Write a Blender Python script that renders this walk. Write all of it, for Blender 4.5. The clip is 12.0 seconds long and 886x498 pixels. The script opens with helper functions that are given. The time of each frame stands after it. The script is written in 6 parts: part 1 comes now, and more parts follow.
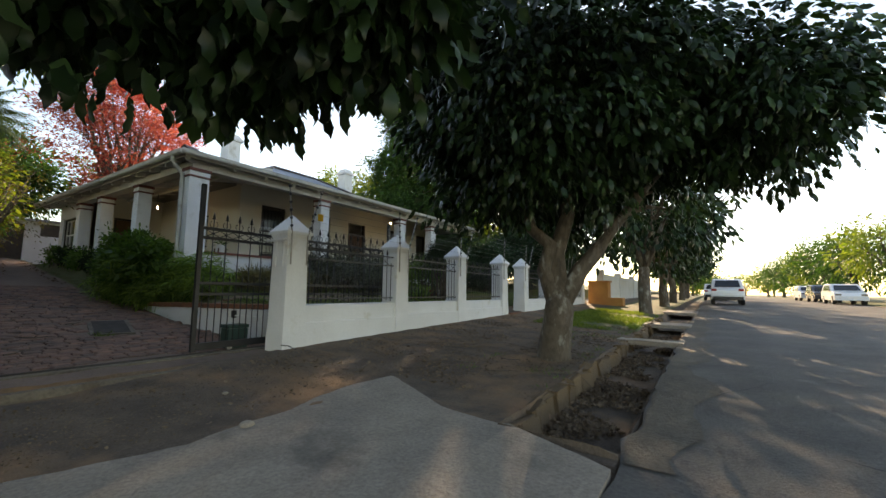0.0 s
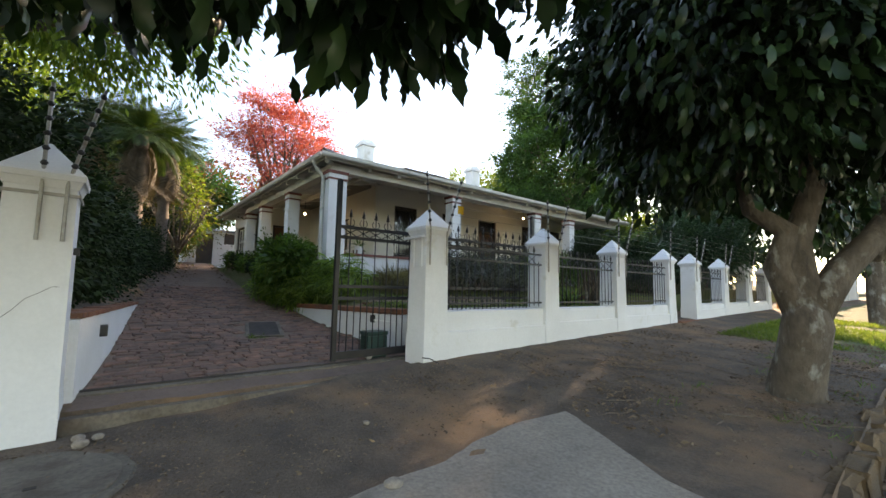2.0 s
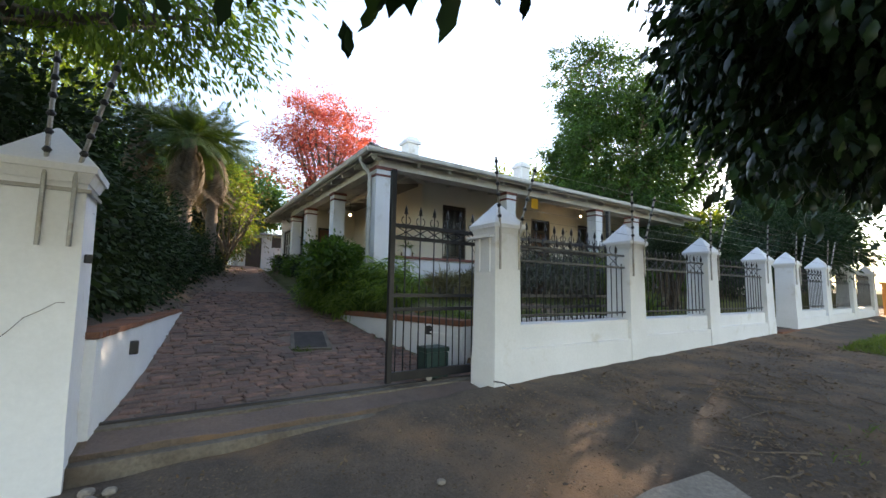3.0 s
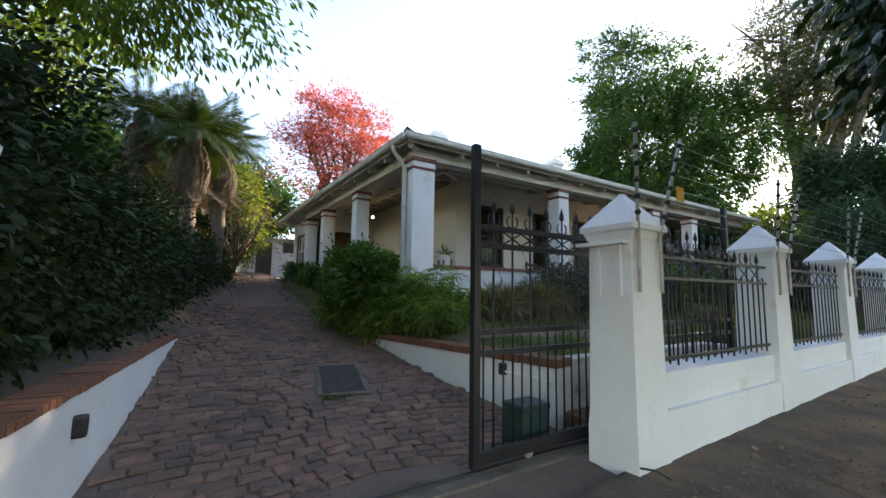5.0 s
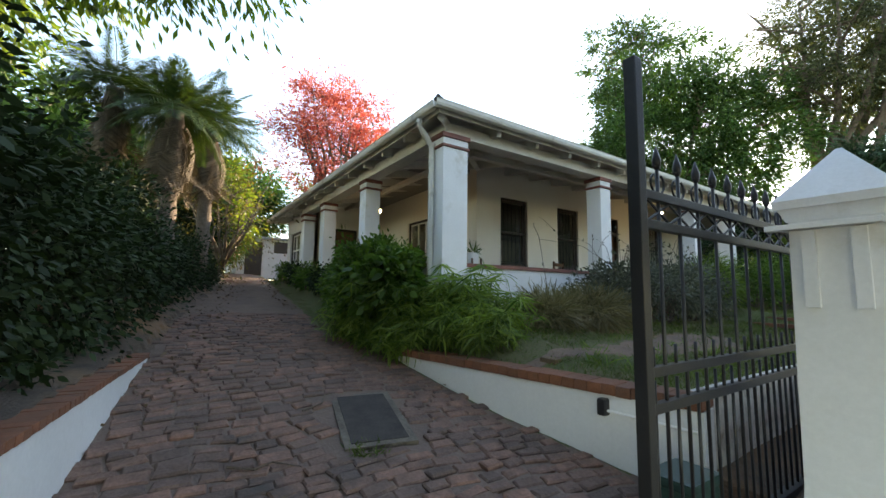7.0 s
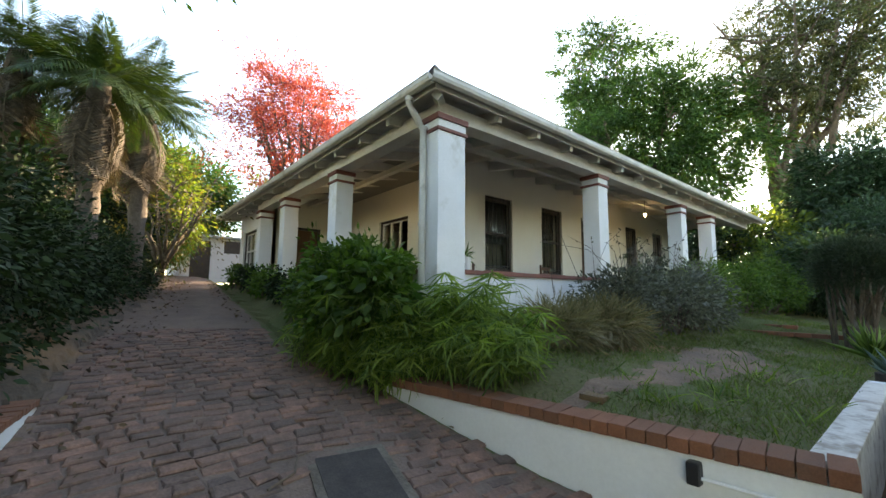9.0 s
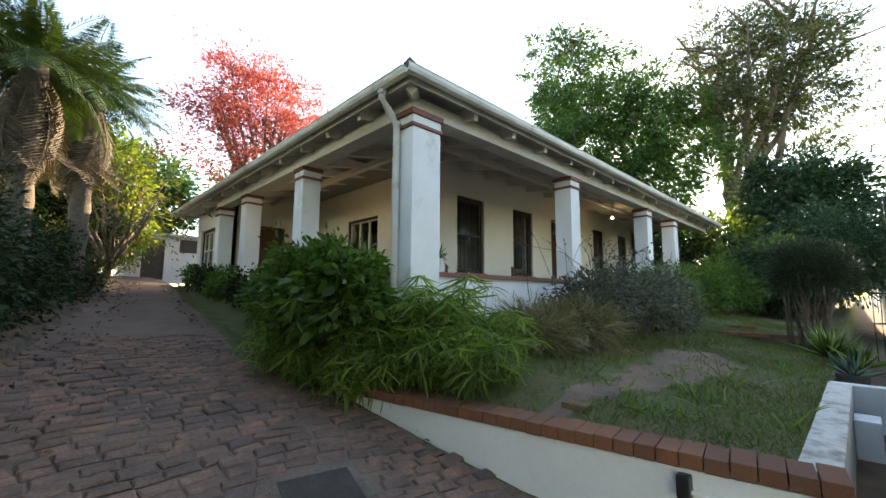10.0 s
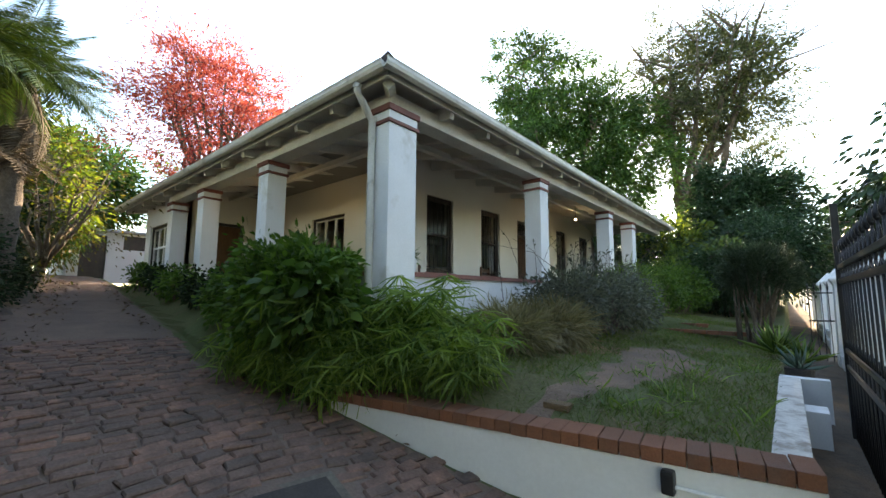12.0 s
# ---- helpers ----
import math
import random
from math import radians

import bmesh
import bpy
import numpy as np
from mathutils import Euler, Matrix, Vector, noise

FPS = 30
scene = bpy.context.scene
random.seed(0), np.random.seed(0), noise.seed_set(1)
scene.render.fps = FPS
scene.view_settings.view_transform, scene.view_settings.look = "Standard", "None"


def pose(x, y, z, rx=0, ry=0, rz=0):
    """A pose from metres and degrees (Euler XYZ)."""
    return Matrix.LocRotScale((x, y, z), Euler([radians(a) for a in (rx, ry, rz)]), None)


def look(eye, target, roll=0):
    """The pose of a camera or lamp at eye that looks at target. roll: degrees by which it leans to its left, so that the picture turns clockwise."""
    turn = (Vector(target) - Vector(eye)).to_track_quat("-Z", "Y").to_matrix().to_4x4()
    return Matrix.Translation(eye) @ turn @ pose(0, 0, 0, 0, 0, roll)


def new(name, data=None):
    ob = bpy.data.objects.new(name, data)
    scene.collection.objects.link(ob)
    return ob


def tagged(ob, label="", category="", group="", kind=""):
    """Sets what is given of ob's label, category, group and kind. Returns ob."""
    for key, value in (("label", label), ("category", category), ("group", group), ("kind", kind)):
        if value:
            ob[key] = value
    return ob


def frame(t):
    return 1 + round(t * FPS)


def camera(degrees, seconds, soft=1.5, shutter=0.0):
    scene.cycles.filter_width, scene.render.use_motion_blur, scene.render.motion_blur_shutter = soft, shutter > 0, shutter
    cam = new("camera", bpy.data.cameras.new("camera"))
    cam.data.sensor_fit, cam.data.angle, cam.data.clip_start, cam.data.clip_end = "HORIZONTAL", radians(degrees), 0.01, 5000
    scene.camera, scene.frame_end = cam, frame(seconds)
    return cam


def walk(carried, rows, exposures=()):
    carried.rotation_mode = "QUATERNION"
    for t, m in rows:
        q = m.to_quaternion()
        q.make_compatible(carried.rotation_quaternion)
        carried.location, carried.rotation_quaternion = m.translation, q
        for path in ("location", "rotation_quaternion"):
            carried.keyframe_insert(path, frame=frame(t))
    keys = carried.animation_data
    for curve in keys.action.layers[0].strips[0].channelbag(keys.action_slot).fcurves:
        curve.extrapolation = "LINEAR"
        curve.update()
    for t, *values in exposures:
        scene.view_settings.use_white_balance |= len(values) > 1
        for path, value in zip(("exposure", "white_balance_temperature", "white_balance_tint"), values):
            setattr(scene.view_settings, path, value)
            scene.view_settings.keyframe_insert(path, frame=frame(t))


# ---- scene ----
cam = camera(95.5, 12.0)
PATH = [
    (0, (-0.108, -0.176, 1.213), (-1.21, 1.481, 1.416), 0.9),
    (0.5, (-0.284, -0.064, 1.224), (-1.526, 1.49, 1.426), 0.9),
    (1, (-0.522, 0.115, 1.22), (-1.89, 1.56, 1.418), 1.0),
    (1.5, (-0.807, 0.273, 1.262), (-2.262, 1.631, 1.454), 1.0),
    (2, (-1.215, 0.426, 1.275), (-2.761, 1.681, 1.464), 1.1),
    (2.5, (-1.634, 0.564, 1.3), (-3.254, 1.721, 1.489), 1.0),
    (3, (-2.116, 0.676, 1.357), (-3.778, 1.771, 1.548), 1.0),
    (5, (-3.818, 0.861, 1.566), (-5.5, 1.923, 1.774), 0.9),
    (5.5, (-4.189, 0.887, 1.56), (-5.867, 1.956, 1.765), 0.9),
    (6, (-4.579, 0.937, 1.574), (-6.253, 2.012, 1.778), 0.8),
    (6.5, (-4.931, 0.956, 1.578), (-6.596, 2.044, 1.789), 0.8),
    (8.5, (-6.157, 1.098, 1.716), (-7.739, 2.301, 1.936), 0.6),
    (9, (-6.337, 1.165, 1.745), (-7.871, 2.431, 1.965), 0.5),
    (9.5, (-6.472, 1.223, 1.768), (-7.954, 2.547, 1.991), 0.5),
    (10, (-6.538, 1.241, 1.777), (-7.965, 2.625, 2.001), 0.4),
    (10.5, (-6.589, 1.219, 1.78), (-7.97, 2.648, 2.007), 0.4),
    (11, (-6.635, 1.197, 1.781), (-7.984, 2.657, 2.008), 0.4),
    (11.5, (-6.681, 1.182, 1.781), (-7.999, 2.67, 2.007), 0.4),
    (12, (-6.71, 1.172, 1.782), (-7.997, 2.686, 2.006), 0.3),
]
walk(cam, [(t, look(eye, target, roll)) for t, eye, target, roll in PATH], [(0.0, 1.52, 8900, 15), (1.5, 2.25, 8700, 16), (3.0, 2.26, 7900, 17), (5.5, 2.14, 7800, 17), (7.0, 2.46, 8300, 12), (9.0, 2.78, 8600, 12), (12.0, 2.58, 8100, 12)])

# ---- light ----
SUN = Vector((-0.307, 0.885, 0.350)).normalized()
world = bpy.data.worlds.new("sky")
scene.world = world
world.use_nodes = True
wn = world.node_tree.nodes
sky = wn.new("ShaderNodeTexSky")
sky.sky_type, sky.sun_disc = "NISHITA", False
sky.sun_elevation, sky.sun_rotation = math.asin(SUN.z), math.atan2(SUN.x, SUN.y)
sky.air_density, sky.dust_density, sky.ozone_density = 1.0, 0.15, 1.5
world.node_tree.links.new(sky.outputs[0], wn["Background"].inputs[0])
wn["Background"].inputs[1].default_value = 0.15
sun = new("sun", bpy.data.lights.new("sun", "SUN"))
sun.data.energy, sun.data.angle, sun.data.color = 4.0, radians(0.5), (1.0, 0.86, 0.68)
sun.matrix_world = look((0, 0, 30), Vector((0, 0, 30)) - SUN)


# ---- materials ----
def shader(name, rough=0.8, metal=0.0, spec=0.4):
    m = bpy.data.materials.new(name)
    m.use_nodes = True
    b = m.node_tree.nodes["Principled BSDF"]
    b.inputs["Roughness"].default_value, b.inputs["Metallic"].default_value = rough, metal
    b.inputs["Specular IOR Level"].default_value = spec
    return m, m.node_tree.nodes, m.node_tree.links, b


def surface(name, base, other, scale=3.0, rough=0.85, fine=40.0, bump=0.3, dirt=None, dirt_scale=0.6, dirt_at=0.55, metal=0.0, per="", spec=0.4, depth=0.01, stretch=(1, 1, 1), grain=0.75):
    """Two colours mixed by a coarse and a fine noise in world metres, stains of a third, and fine relief."""
    m, n, l, b = shader(name, rough, metal, spec)
    co = n.new("ShaderNodeNewGeometry")
    mp = n.new("ShaderNodeMapping")
    mp.inputs["Scale"].default_value = stretch
    l.new(co.outputs["Position"], mp.inputs["Vector"])

    def noise_of(sc, detail=6.0):
        t = n.new("ShaderNodeTexNoise")
        t.inputs["Scale"].default_value, t.inputs["Detail"].default_value, t.inputs["Roughness"].default_value = sc, detail, 0.62
        l.new(mp.outputs[0], t.inputs["Vector"])
        return t.outputs["Fac"]

    def blend(fac, a, c):
        x = n.new("ShaderNodeMix")
        x.data_type = "RGBA"
        l.new(fac, x.inputs[0])
        for sock, v in ((x.inputs[6], a), (x.inputs[7], c)):
            if isinstance(v, tuple):
                sock.default_value = (*v, 1)
            else:
                l.new(v, sock)
        return x.outputs[2]

    def ramp(fac, lo, hi):
        r = n.new("ShaderNodeMapRange")
        r.inputs[1].default_value, r.inputs[2].default_value = lo, hi
        l.new(fac, r.inputs[0])
        return r.outputs[0]

    coarse, small = noise_of(scale), noise_of(fine)
    if per:
        src = n.new("ShaderNodeObjectInfo") if per == "object" else co
        rnd = src.outputs["Random" if per == "object" else "Random Per Island"]
        col = blend(rnd, base, other)
        col = blend(ramp(coarse, 0.3, 0.8), col, tuple(0.7 * v for v in base))
    else:
        col = blend(ramp(coarse, 0.32, 0.68), base, other)
    col2 = n.new("ShaderNodeMix")
    col2.data_type, col2.blend_type = "RGBA", "MULTIPLY"
    l.new(col, col2.inputs[6])
    g = n.new("ShaderNodeMapRange")
    g.inputs[1].default_value, g.inputs[2].default_value, g.inputs[3].default_value, g.inputs[4].default_value = 0.3, 0.7, 0.72, 1.18
    l.new(small, g.inputs[0])
    gc = n.new("ShaderNodeCombineColor")
    for i in range(3):
        l.new(g.outputs[0], gc.inputs[i])
    l.new(gc.outputs[0], col2.inputs[7])
    col2.inputs[0].default_value = grain
    col = col2.outputs[2]
    if dirt:
        col = blend(ramp(noise_of(dirt_scale, 8.0), dirt_at, dirt_at + 0.16), col, dirt)
    l.new(col, b.inputs["Base Color"])
    if bump:
        bp = n.new("ShaderNodeBump")
        bp.inputs["Strength"].default_value, bp.inputs["Distance"].default_value = bump, depth
        l.new(small, bp.inputs["Height"])
        l.new(bp.outputs[0], b.inputs["Normal"])
    return m


def leaf_material(name, dark, light, rough=0.45, through_light=0.35, glow=None):
    m, n, l, b = shader(name, rough, 0.0, 0.25)
    g = n.new("ShaderNodeNewGeometry")
    x = n.new("ShaderNodeMix")
    x.data_type = "RGBA"
    x.inputs[6].default_value, x.inputs[7].default_value = (*dark, 1), (*light, 1)
    l.new(g.outputs["Random Per Island"], x.inputs[0])
    t = n.new("ShaderNodeTexNoise")
    t.inputs["Scale"].default_value = 0.8
    l.new(g.outputs["Position"], t.inputs["Vector"])
    h = n.new("ShaderNodeHueSaturation")
    r = n.new("ShaderNodeMapRange")
    r.inputs[1].default_value, r.inputs[2].default_value, r.inputs[3].default_value, r.inputs[4].default_value = 0.3, 0.7, 0.7, 1.3
    l.new(t.outputs["Fac"], r.inputs[0])
    l.new(r.outputs[0], h.inputs["Value"])
    l.new(x.outputs[2], h.inputs["Color"])
    l.new(h.outputs[0], b.inputs["Base Color"])
    tr = n.new("ShaderNodeBsdfTranslucent")
    tint = n.new("ShaderNodeMix")
    tint.data_type, tint.blend_type = "RGBA", "MULTIPLY"
    tint.inputs[0].default_value = 1.0
    tint.inputs[7].default_value = (*(glow or (1.9, 2.0, 0.9)), 1)
    l.new(h.outputs[0], tint.inputs[6])
    l.new(tint.outputs[2], tr.inputs["Color"])
    ms = n.new("ShaderNodeMixShader")
    ms.inputs[0].default_value = through_light
    l.new(b.outputs[0], ms.inputs[1])
    l.new(tr.outputs[0], ms.inputs[2])
    l.new(ms.outputs[0], n["Material Output"].inputs["Surface"])
    return m


def glass_material(name):
    m, n, l, b = shader(name, 0.03, 0.0, 0.5)
    b.inputs["Base Color"].default_value = (0.9, 0.93, 0.92, 1)
    b.inputs["Transmission Weight"].default_value = 1.0
    b.inputs["IOR"].default_value = 1.45
    return m


def lamp_material(name, colour, power):
    m, n, l, b = shader(name, 0.4)
    b.inputs["Emission Color"].default_value, b.inputs["Emission Strength"].default_value = (*colour, 1), power
    return m


WHITE = surface("white_paint", (0.78, 0.78, 0.775), (0.69, 0.69, 0.675), 1.3, 0.7, 60, 0.06, (0.50, 0.47, 0.40), 1.7, 0.61, grain=0.18)
WALLW = surface("white_wall_paint", (0.72, 0.725, 0.725), (0.64, 0.645, 0.64), 1.1, 0.75, 30, 0.14, (0.50, 0.47, 0.39), 1.9, 0.62, grain=0.16)
CREAM = surface("cream_wall_paint", (0.80, 0.76, 0.67), (0.75, 0.70, 0.60), 0.8, 0.75, 40, 0.08, (0.62, 0.56, 0.47), 0.8, 0.68, grain=0.15)
TIMBER = surface("painted_timber", (0.72, 0.69, 0.62), (0.62, 0.58, 0.51), 2.5, 0.6, 70, 0.15, (0.40, 0.35, 0.29), 1.8, 0.66)
CEILING = surface("veranda_boards", (0.62, 0.60, 0.58), (0.54, 0.52, 0.50), 2.0, 0.7, 60, 0.15, (0.30, 0.28, 0.26), 1.2, 0.6)
GUTTER = surface("gutter_paint", (0.66, 0.63, 0.55), (0.52, 0.49, 0.42), 3.0, 0.5, 80, 0.05, (0.32, 0.28, 0.22), 3.2, 0.58, grain=0.4)
IRON = surface("black_iron", (0.012, 0.012, 0.014), (0.022, 0.021, 0.021), 6.0, 0.42, 90, 0.1)
REDPAINT = surface("red_oxide_paint", (0.23, 0.075, 0.055), (0.16, 0.06, 0.048), 4.0, 0.6, 70, 0.15)
BRICK = surface("coping_brick", (0.27, 0.105, 0.055), (0.15, 0.078, 0.052), 7.0, 0.85, 90, 0.5, (0.10, 0.07, 0.05), 3.0, 0.58, per="object")
PAVER = surface("clay_paver", (0.155, 0.108, 0.09), (0.335, 0.178, 0.128), 6.0, 0.85, 45, 0.8, (0.072, 0.062, 0.055), 1.6, 0.55, per="object", spec=0.2, grain=1.0)
PAVER_REST = surface("clay_paver_joined", (0.155, 0.108, 0.09), (0.335, 0.178, 0.128), 6.0, 0.85, 45, 0.8, (0.072, 0.062, 0.055), 1.6, 0.55, per="island", spec=0.2, grain=1.0)
SOIL = surface("trodden_soil", (0.165, 0.118, 0.084), (0.085, 0.066, 0.052), 2.3, 0.95, 42, 1.0, (0.27, 0.155, 0.085), 0.6, 0.50, depth=0.03, grain=1.0)
LAWN = surface("lawn_soil", (0.120, 0.108, 0.046), (0.070, 0.098, 0.028), 1.1, 0.95, 30, 0.8, (0.17, 0.11, 0.07), 0.55, 0.57, depth=0.03)
PATH_SOIL = surface("dry_path_soil", (0.23, 0.145, 0.10), (0.14, 0.098, 0.072), 2.2, 0.95, 40, 0.9, (0.15, 0.11, 0.08), 1.4, 0.56, depth=0.02, grain=1.0)
FARGRASS = surface("far_ground", (0.10, 0.12, 0.05), (0.16, 0.13, 0.08), 0.2, 0.95, 8, 0.5)
DRIVE_SOIL = surface("driveway_sand", (0.215, 0.145, 0.112), (0.14, 0.098, 0.08), 1.5, 0.95, 40, 0.8, (0.12, 0.08, 0.06), 0.7, 0.55, depth=0.02)
ASPHALT = surface("worn_asphalt", (0.15, 0.138, 0.125), (0.095, 0.088, 0.082), 1.3, 0.85, 38, 0.9, (0.17, 0.15, 0.125), 0.5, 0.53, depth=0.02, grain=1.0, spec=0.15)
CONCRETE = surface("old_concrete", (0.33, 0.275, 0.22), (0.22, 0.185, 0.15), 1.4, 0.85, 34, 0.8, (0.10, 0.085, 0.07), 0.9, 0.56, depth=0.015, grain=1.0)
SHOULDER = surface("broken_road_shoulder", (0.14, 0.115, 0.085), (0.08, 0.068, 0.055), 1.8, 0.9, 26, 1.0, (0.19, 0.15, 0.105), 0.9, 0.54, depth=0.03, grain=1.0)
SILLMAT = surface("dirty_concrete", (0.185, 0.155, 0.12), (0.115, 0.092, 0.07), 3.2, 0.9, 30, 0.8, (0.085, 0.062, 0.045), 1.6, 0.53, depth=0.02, grain=1.0)
KERB = surface("sandstone_kerb", (0.20, 0.125, 0.062), (0.10, 0.068, 0.042), 5.0, 0.9, 50, 0.8, (0.09, 0.07, 0.05), 2.5, 0.56, depth=0.02, per="object")
LITTER = leaf_material("dry_leaves", (0.075, 0.052, 0.036), (0.22, 0.155, 0.10), 0.8, 0.1, (1.2, 1.0, 0.7))
TWIG = surface("dry_twigs", (0.16, 0.12, 0.09), (0.10, 0.07, 0.05), 9.0, 0.9, 60, 0.4)
BARK = surface("grey_bark", (0.075, 0.058, 0.043), (0.15, 0.12, 0.09), 5.0, 0.95, 16, 1.0, (0.33, 0.32, 0.28), 5.5, 0.55, depth=0.05, grain=1.0, stretch=(1, 1, 0.5))
BARK_DARK = surface("dark_bark", (0.09, 0.07, 0.055), (0.15, 0.12, 0.095), 3.0, 0.95, 24, 1.0, depth=0.03)
ROOFING = surface("corrugated_roofing", (0.30, 0.33, 0.37), (0.24, 0.26, 0.29), 1.2, 0.45, 30, 0.1, (0.20, 0.15, 0.12), 1.0, 0.66, metal=0.2)
HIPCAP = surface("dark_ridge_cap", (0.05, 0.04, 0.04), (0.08, 0.06, 0.055), 4.0, 0.6, 50, 0.2)
FRAMEDARK = surface("dark_window_paint", (0.035, 0.025, 0.02), (0.055, 0.04, 0.03), 5.0, 0.45, 60, 0.1)
FRAMEWHITE = surface("white_sash_paint", (0.75, 0.74, 0.70), (0.66, 0.64, 0.6), 5.0, 0.5, 60, 0.1)
DOORWOOD = surface("brown_door_wood", (0.16, 0.07, 0.03), (0.10, 0.045, 0.02), 3.0, 0.5, 40, 0.2, stretch=(1, 1, 0.15))
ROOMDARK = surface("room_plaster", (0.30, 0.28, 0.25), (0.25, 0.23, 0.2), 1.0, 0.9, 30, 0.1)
FLOORTILE = surface("veranda_floor", (0.20, 0.08, 0.055), (0.15, 0.065, 0.05), 2.0, 0.5, 40, 0.1)
GLASS = glass_material("window_glass")
GALV = surface("galvanised_bracket", (0.42, 0.41, 0.38), (0.30, 0.28, 0.25), 8.0, 0.55, 90, 0.1, (0.16, 0.10, 0.07), 4.0, 0.6, metal=0.5)
BLACKPLASTIC = surface("black_plastic", (0.015, 0.015, 0.016), (0.025, 0.025, 0.026), 9.0, 0.4, 90, 0.05)
GREENBOX = surface("dark_green_plastic", (0.018, 0.05, 0.042), (0.025, 0.06, 0.05), 5.0, 0.45, 90, 0.05)
YELLOW = surface("yellow_sign_paint", (0.75, 0.42, 0.02), (0.68, 0.36, 0.02), 5.0, 0.5, 90, 0.05)
ORANGE = surface("ochre_brick", (0.42, 0.20, 0.06), (0.34, 0.15, 0.05), 2.0, 0.85, 30, 0.4)
CARWHITE = surface("white_car_paint", (0.78, 0.79, 0.80), (0.76, 0.77, 0.78), 2.0, 0.2, 90, 0.0, spec=0.6)
CARDARK = surface("dark_car_paint", (0.05, 0.055, 0.065), (0.06, 0.065, 0.075), 2.0, 0.2, 90, 0.0, spec=0.6)
CARGLASS = surface("tinted_car_glass", (0.012, 0.014, 0.016), (0.02, 0.022, 0.024), 2.0, 0.08, 90, 0.0, spec=0.7)
RUBBER = surface("tyre_rubber", (0.015, 0.015, 0.015), (0.025, 0.024, 0.023), 9.0, 0.85, 90, 0.2)
TAILRED = surface("tail_lamp_plastic", (0.35, 0.01, 0.012), (0.28, 0.01, 0.01), 9.0, 0.2, 90, 0.0)
COVERMETAL = surface("cover_plate", (0.060, 0.052, 0.048), (0.085, 0.072, 0.064), 6.0, 0.95, 70, 0.4, (0.045, 0.04, 0.036), 2.0, 0.55, spec=0.1)
FLAKY = surface("flaking_white_paint", (0.66, 0.63, 0.58), (0.54, 0.50, 0.45), 5.0, 0.85, 30, 0.5, (0.30, 0.25, 0.21), 6.0, 0.50, grain=0.5)
LEAF_STREET = leaf_material("street_tree_leaf", (0.008, 0.019, 0.007), (0.032, 0.066, 0.022), 0.33, 0.10)
LEAF_HEDGE = leaf_material("hedge_leaf", (0.009, 0.020, 0.007), (0.026, 0.048, 0.016), 0.7, 0.12)
LEAF_BUSH = leaf_material("bush_leaf", (0.026, 0.068, 0.012), (0.095, 0.17, 0.034), 0.4, 0.35)
LEAF_SEDGE = leaf_material("sedge_leaf", (0.032, 0.075, 0.012), (0.18, 0.26, 0.055), 0.45, 0.35)
LEAF_GREY = leaf_material("grey_shrub_leaf", (0.065, 0.075, 0.065), (0.13, 0.14, 0.11), 0.6, 0.2)
LEAF_DRY = leaf_material("dry_grass_blade", (0.09, 0.085, 0.045), (0.22, 0.185, 0.11), 0.7, 0.2)
LEAF_ROSE = leaf_material("needle_shrub_leaf", (0.012, 0.022, 0.010), (0.034, 0.052, 0.024), 0.6, 0.15)
LEAF_RED = leaf_material("red_autumn_leaf", (0.25, 0.035, 0.038), (0.56, 0.15, 0.085), 0.5, 0.42, (1.3, 1.1, 1.0))
LEAF_GREEN = leaf_material("garden_tree_leaf", (0.020, 0.052, 0.014), (0.055, 0.115, 0.030), 0.5, 0.3)
LEAF_GUM = leaf_material("gum_leaf", (0.030, 0.040, 0.022), (0.078, 0.092, 0.048), 0.5, 0.35)
LEAF_DARK = leaf_material("dark_tree_leaf", (0.016, 0.038, 0.020), (0.040, 0.075, 0.036), 0.4, 0.25)
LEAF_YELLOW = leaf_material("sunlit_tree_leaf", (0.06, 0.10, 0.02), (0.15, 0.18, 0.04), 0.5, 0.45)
LEAF_AUTUMN = leaf_material("thin_autumn_leaf", (0.04, 0.052, 0.016), (0.13, 0.10, 0.03), 0.5, 0.35)
LEAF_FEATHER = leaf_material("feathery_leaf", (0.045, 0.085, 0.016), (0.14, 0.19, 0.04), 0.45, 0.5)
LEAF_PALM = leaf_material("palm_frond_leaf", (0.016, 0.038, 0.012), (0.050, 0.080, 0.022), 0.4, 0.12)
LEAF_PALMDRY = leaf_material("dead_palm_frond", (0.050, 0.039, 0.029), (0.115, 0.09, 0.066), 0.8, 0.08)
LEAF_ALOE = leaf_material("aloe_leaf", (0.07, 0.12, 0.09), (0.12, 0.18, 0.13), 0.5, 0.05)
LEAF_GRASS = leaf_material("lawn_blade", (0.045, 0.080, 0.016), (0.11, 0.145, 0.04), 0.5, 0.35)
BULB = lamp_material("lit_bulb", (1.0, 0.78, 0.45), 30.0)
TERRACOTTA = surface("clay_pot", (0.30, 0.12, 0.07), (0.24, 0.10, 0.06), 5.0, 0.8, 60, 0.2)
WOOD = surface("brown_wood", (0.13, 0.06, 0.03), (0.09, 0.045, 0.025), 5.0, 0.5, 60, 0.2)


# ---- building tools ----
def mesh_of(bm, material, smooth=False):
    me = bpy.data.meshes.new("mesh")
    bm.to_mesh(me)
    bm.free()
    me.materials.append(material)
    if smooth:
        me.polygons.foreach_set("use_smooth", [True] * len(me.polygons))
    return me


def part(name, bm, material, parent=None, label="", smooth=False):
    ob = new(name, mesh_of(bm, material, smooth))
    ob.parent = parent
    return tagged(ob, label)


def thing(name, label, category, group="", at=None, kind=""):
    ob = tagged(new(name), label, category, group, kind)
    if at:
        ob.matrix_world = at
    return ob


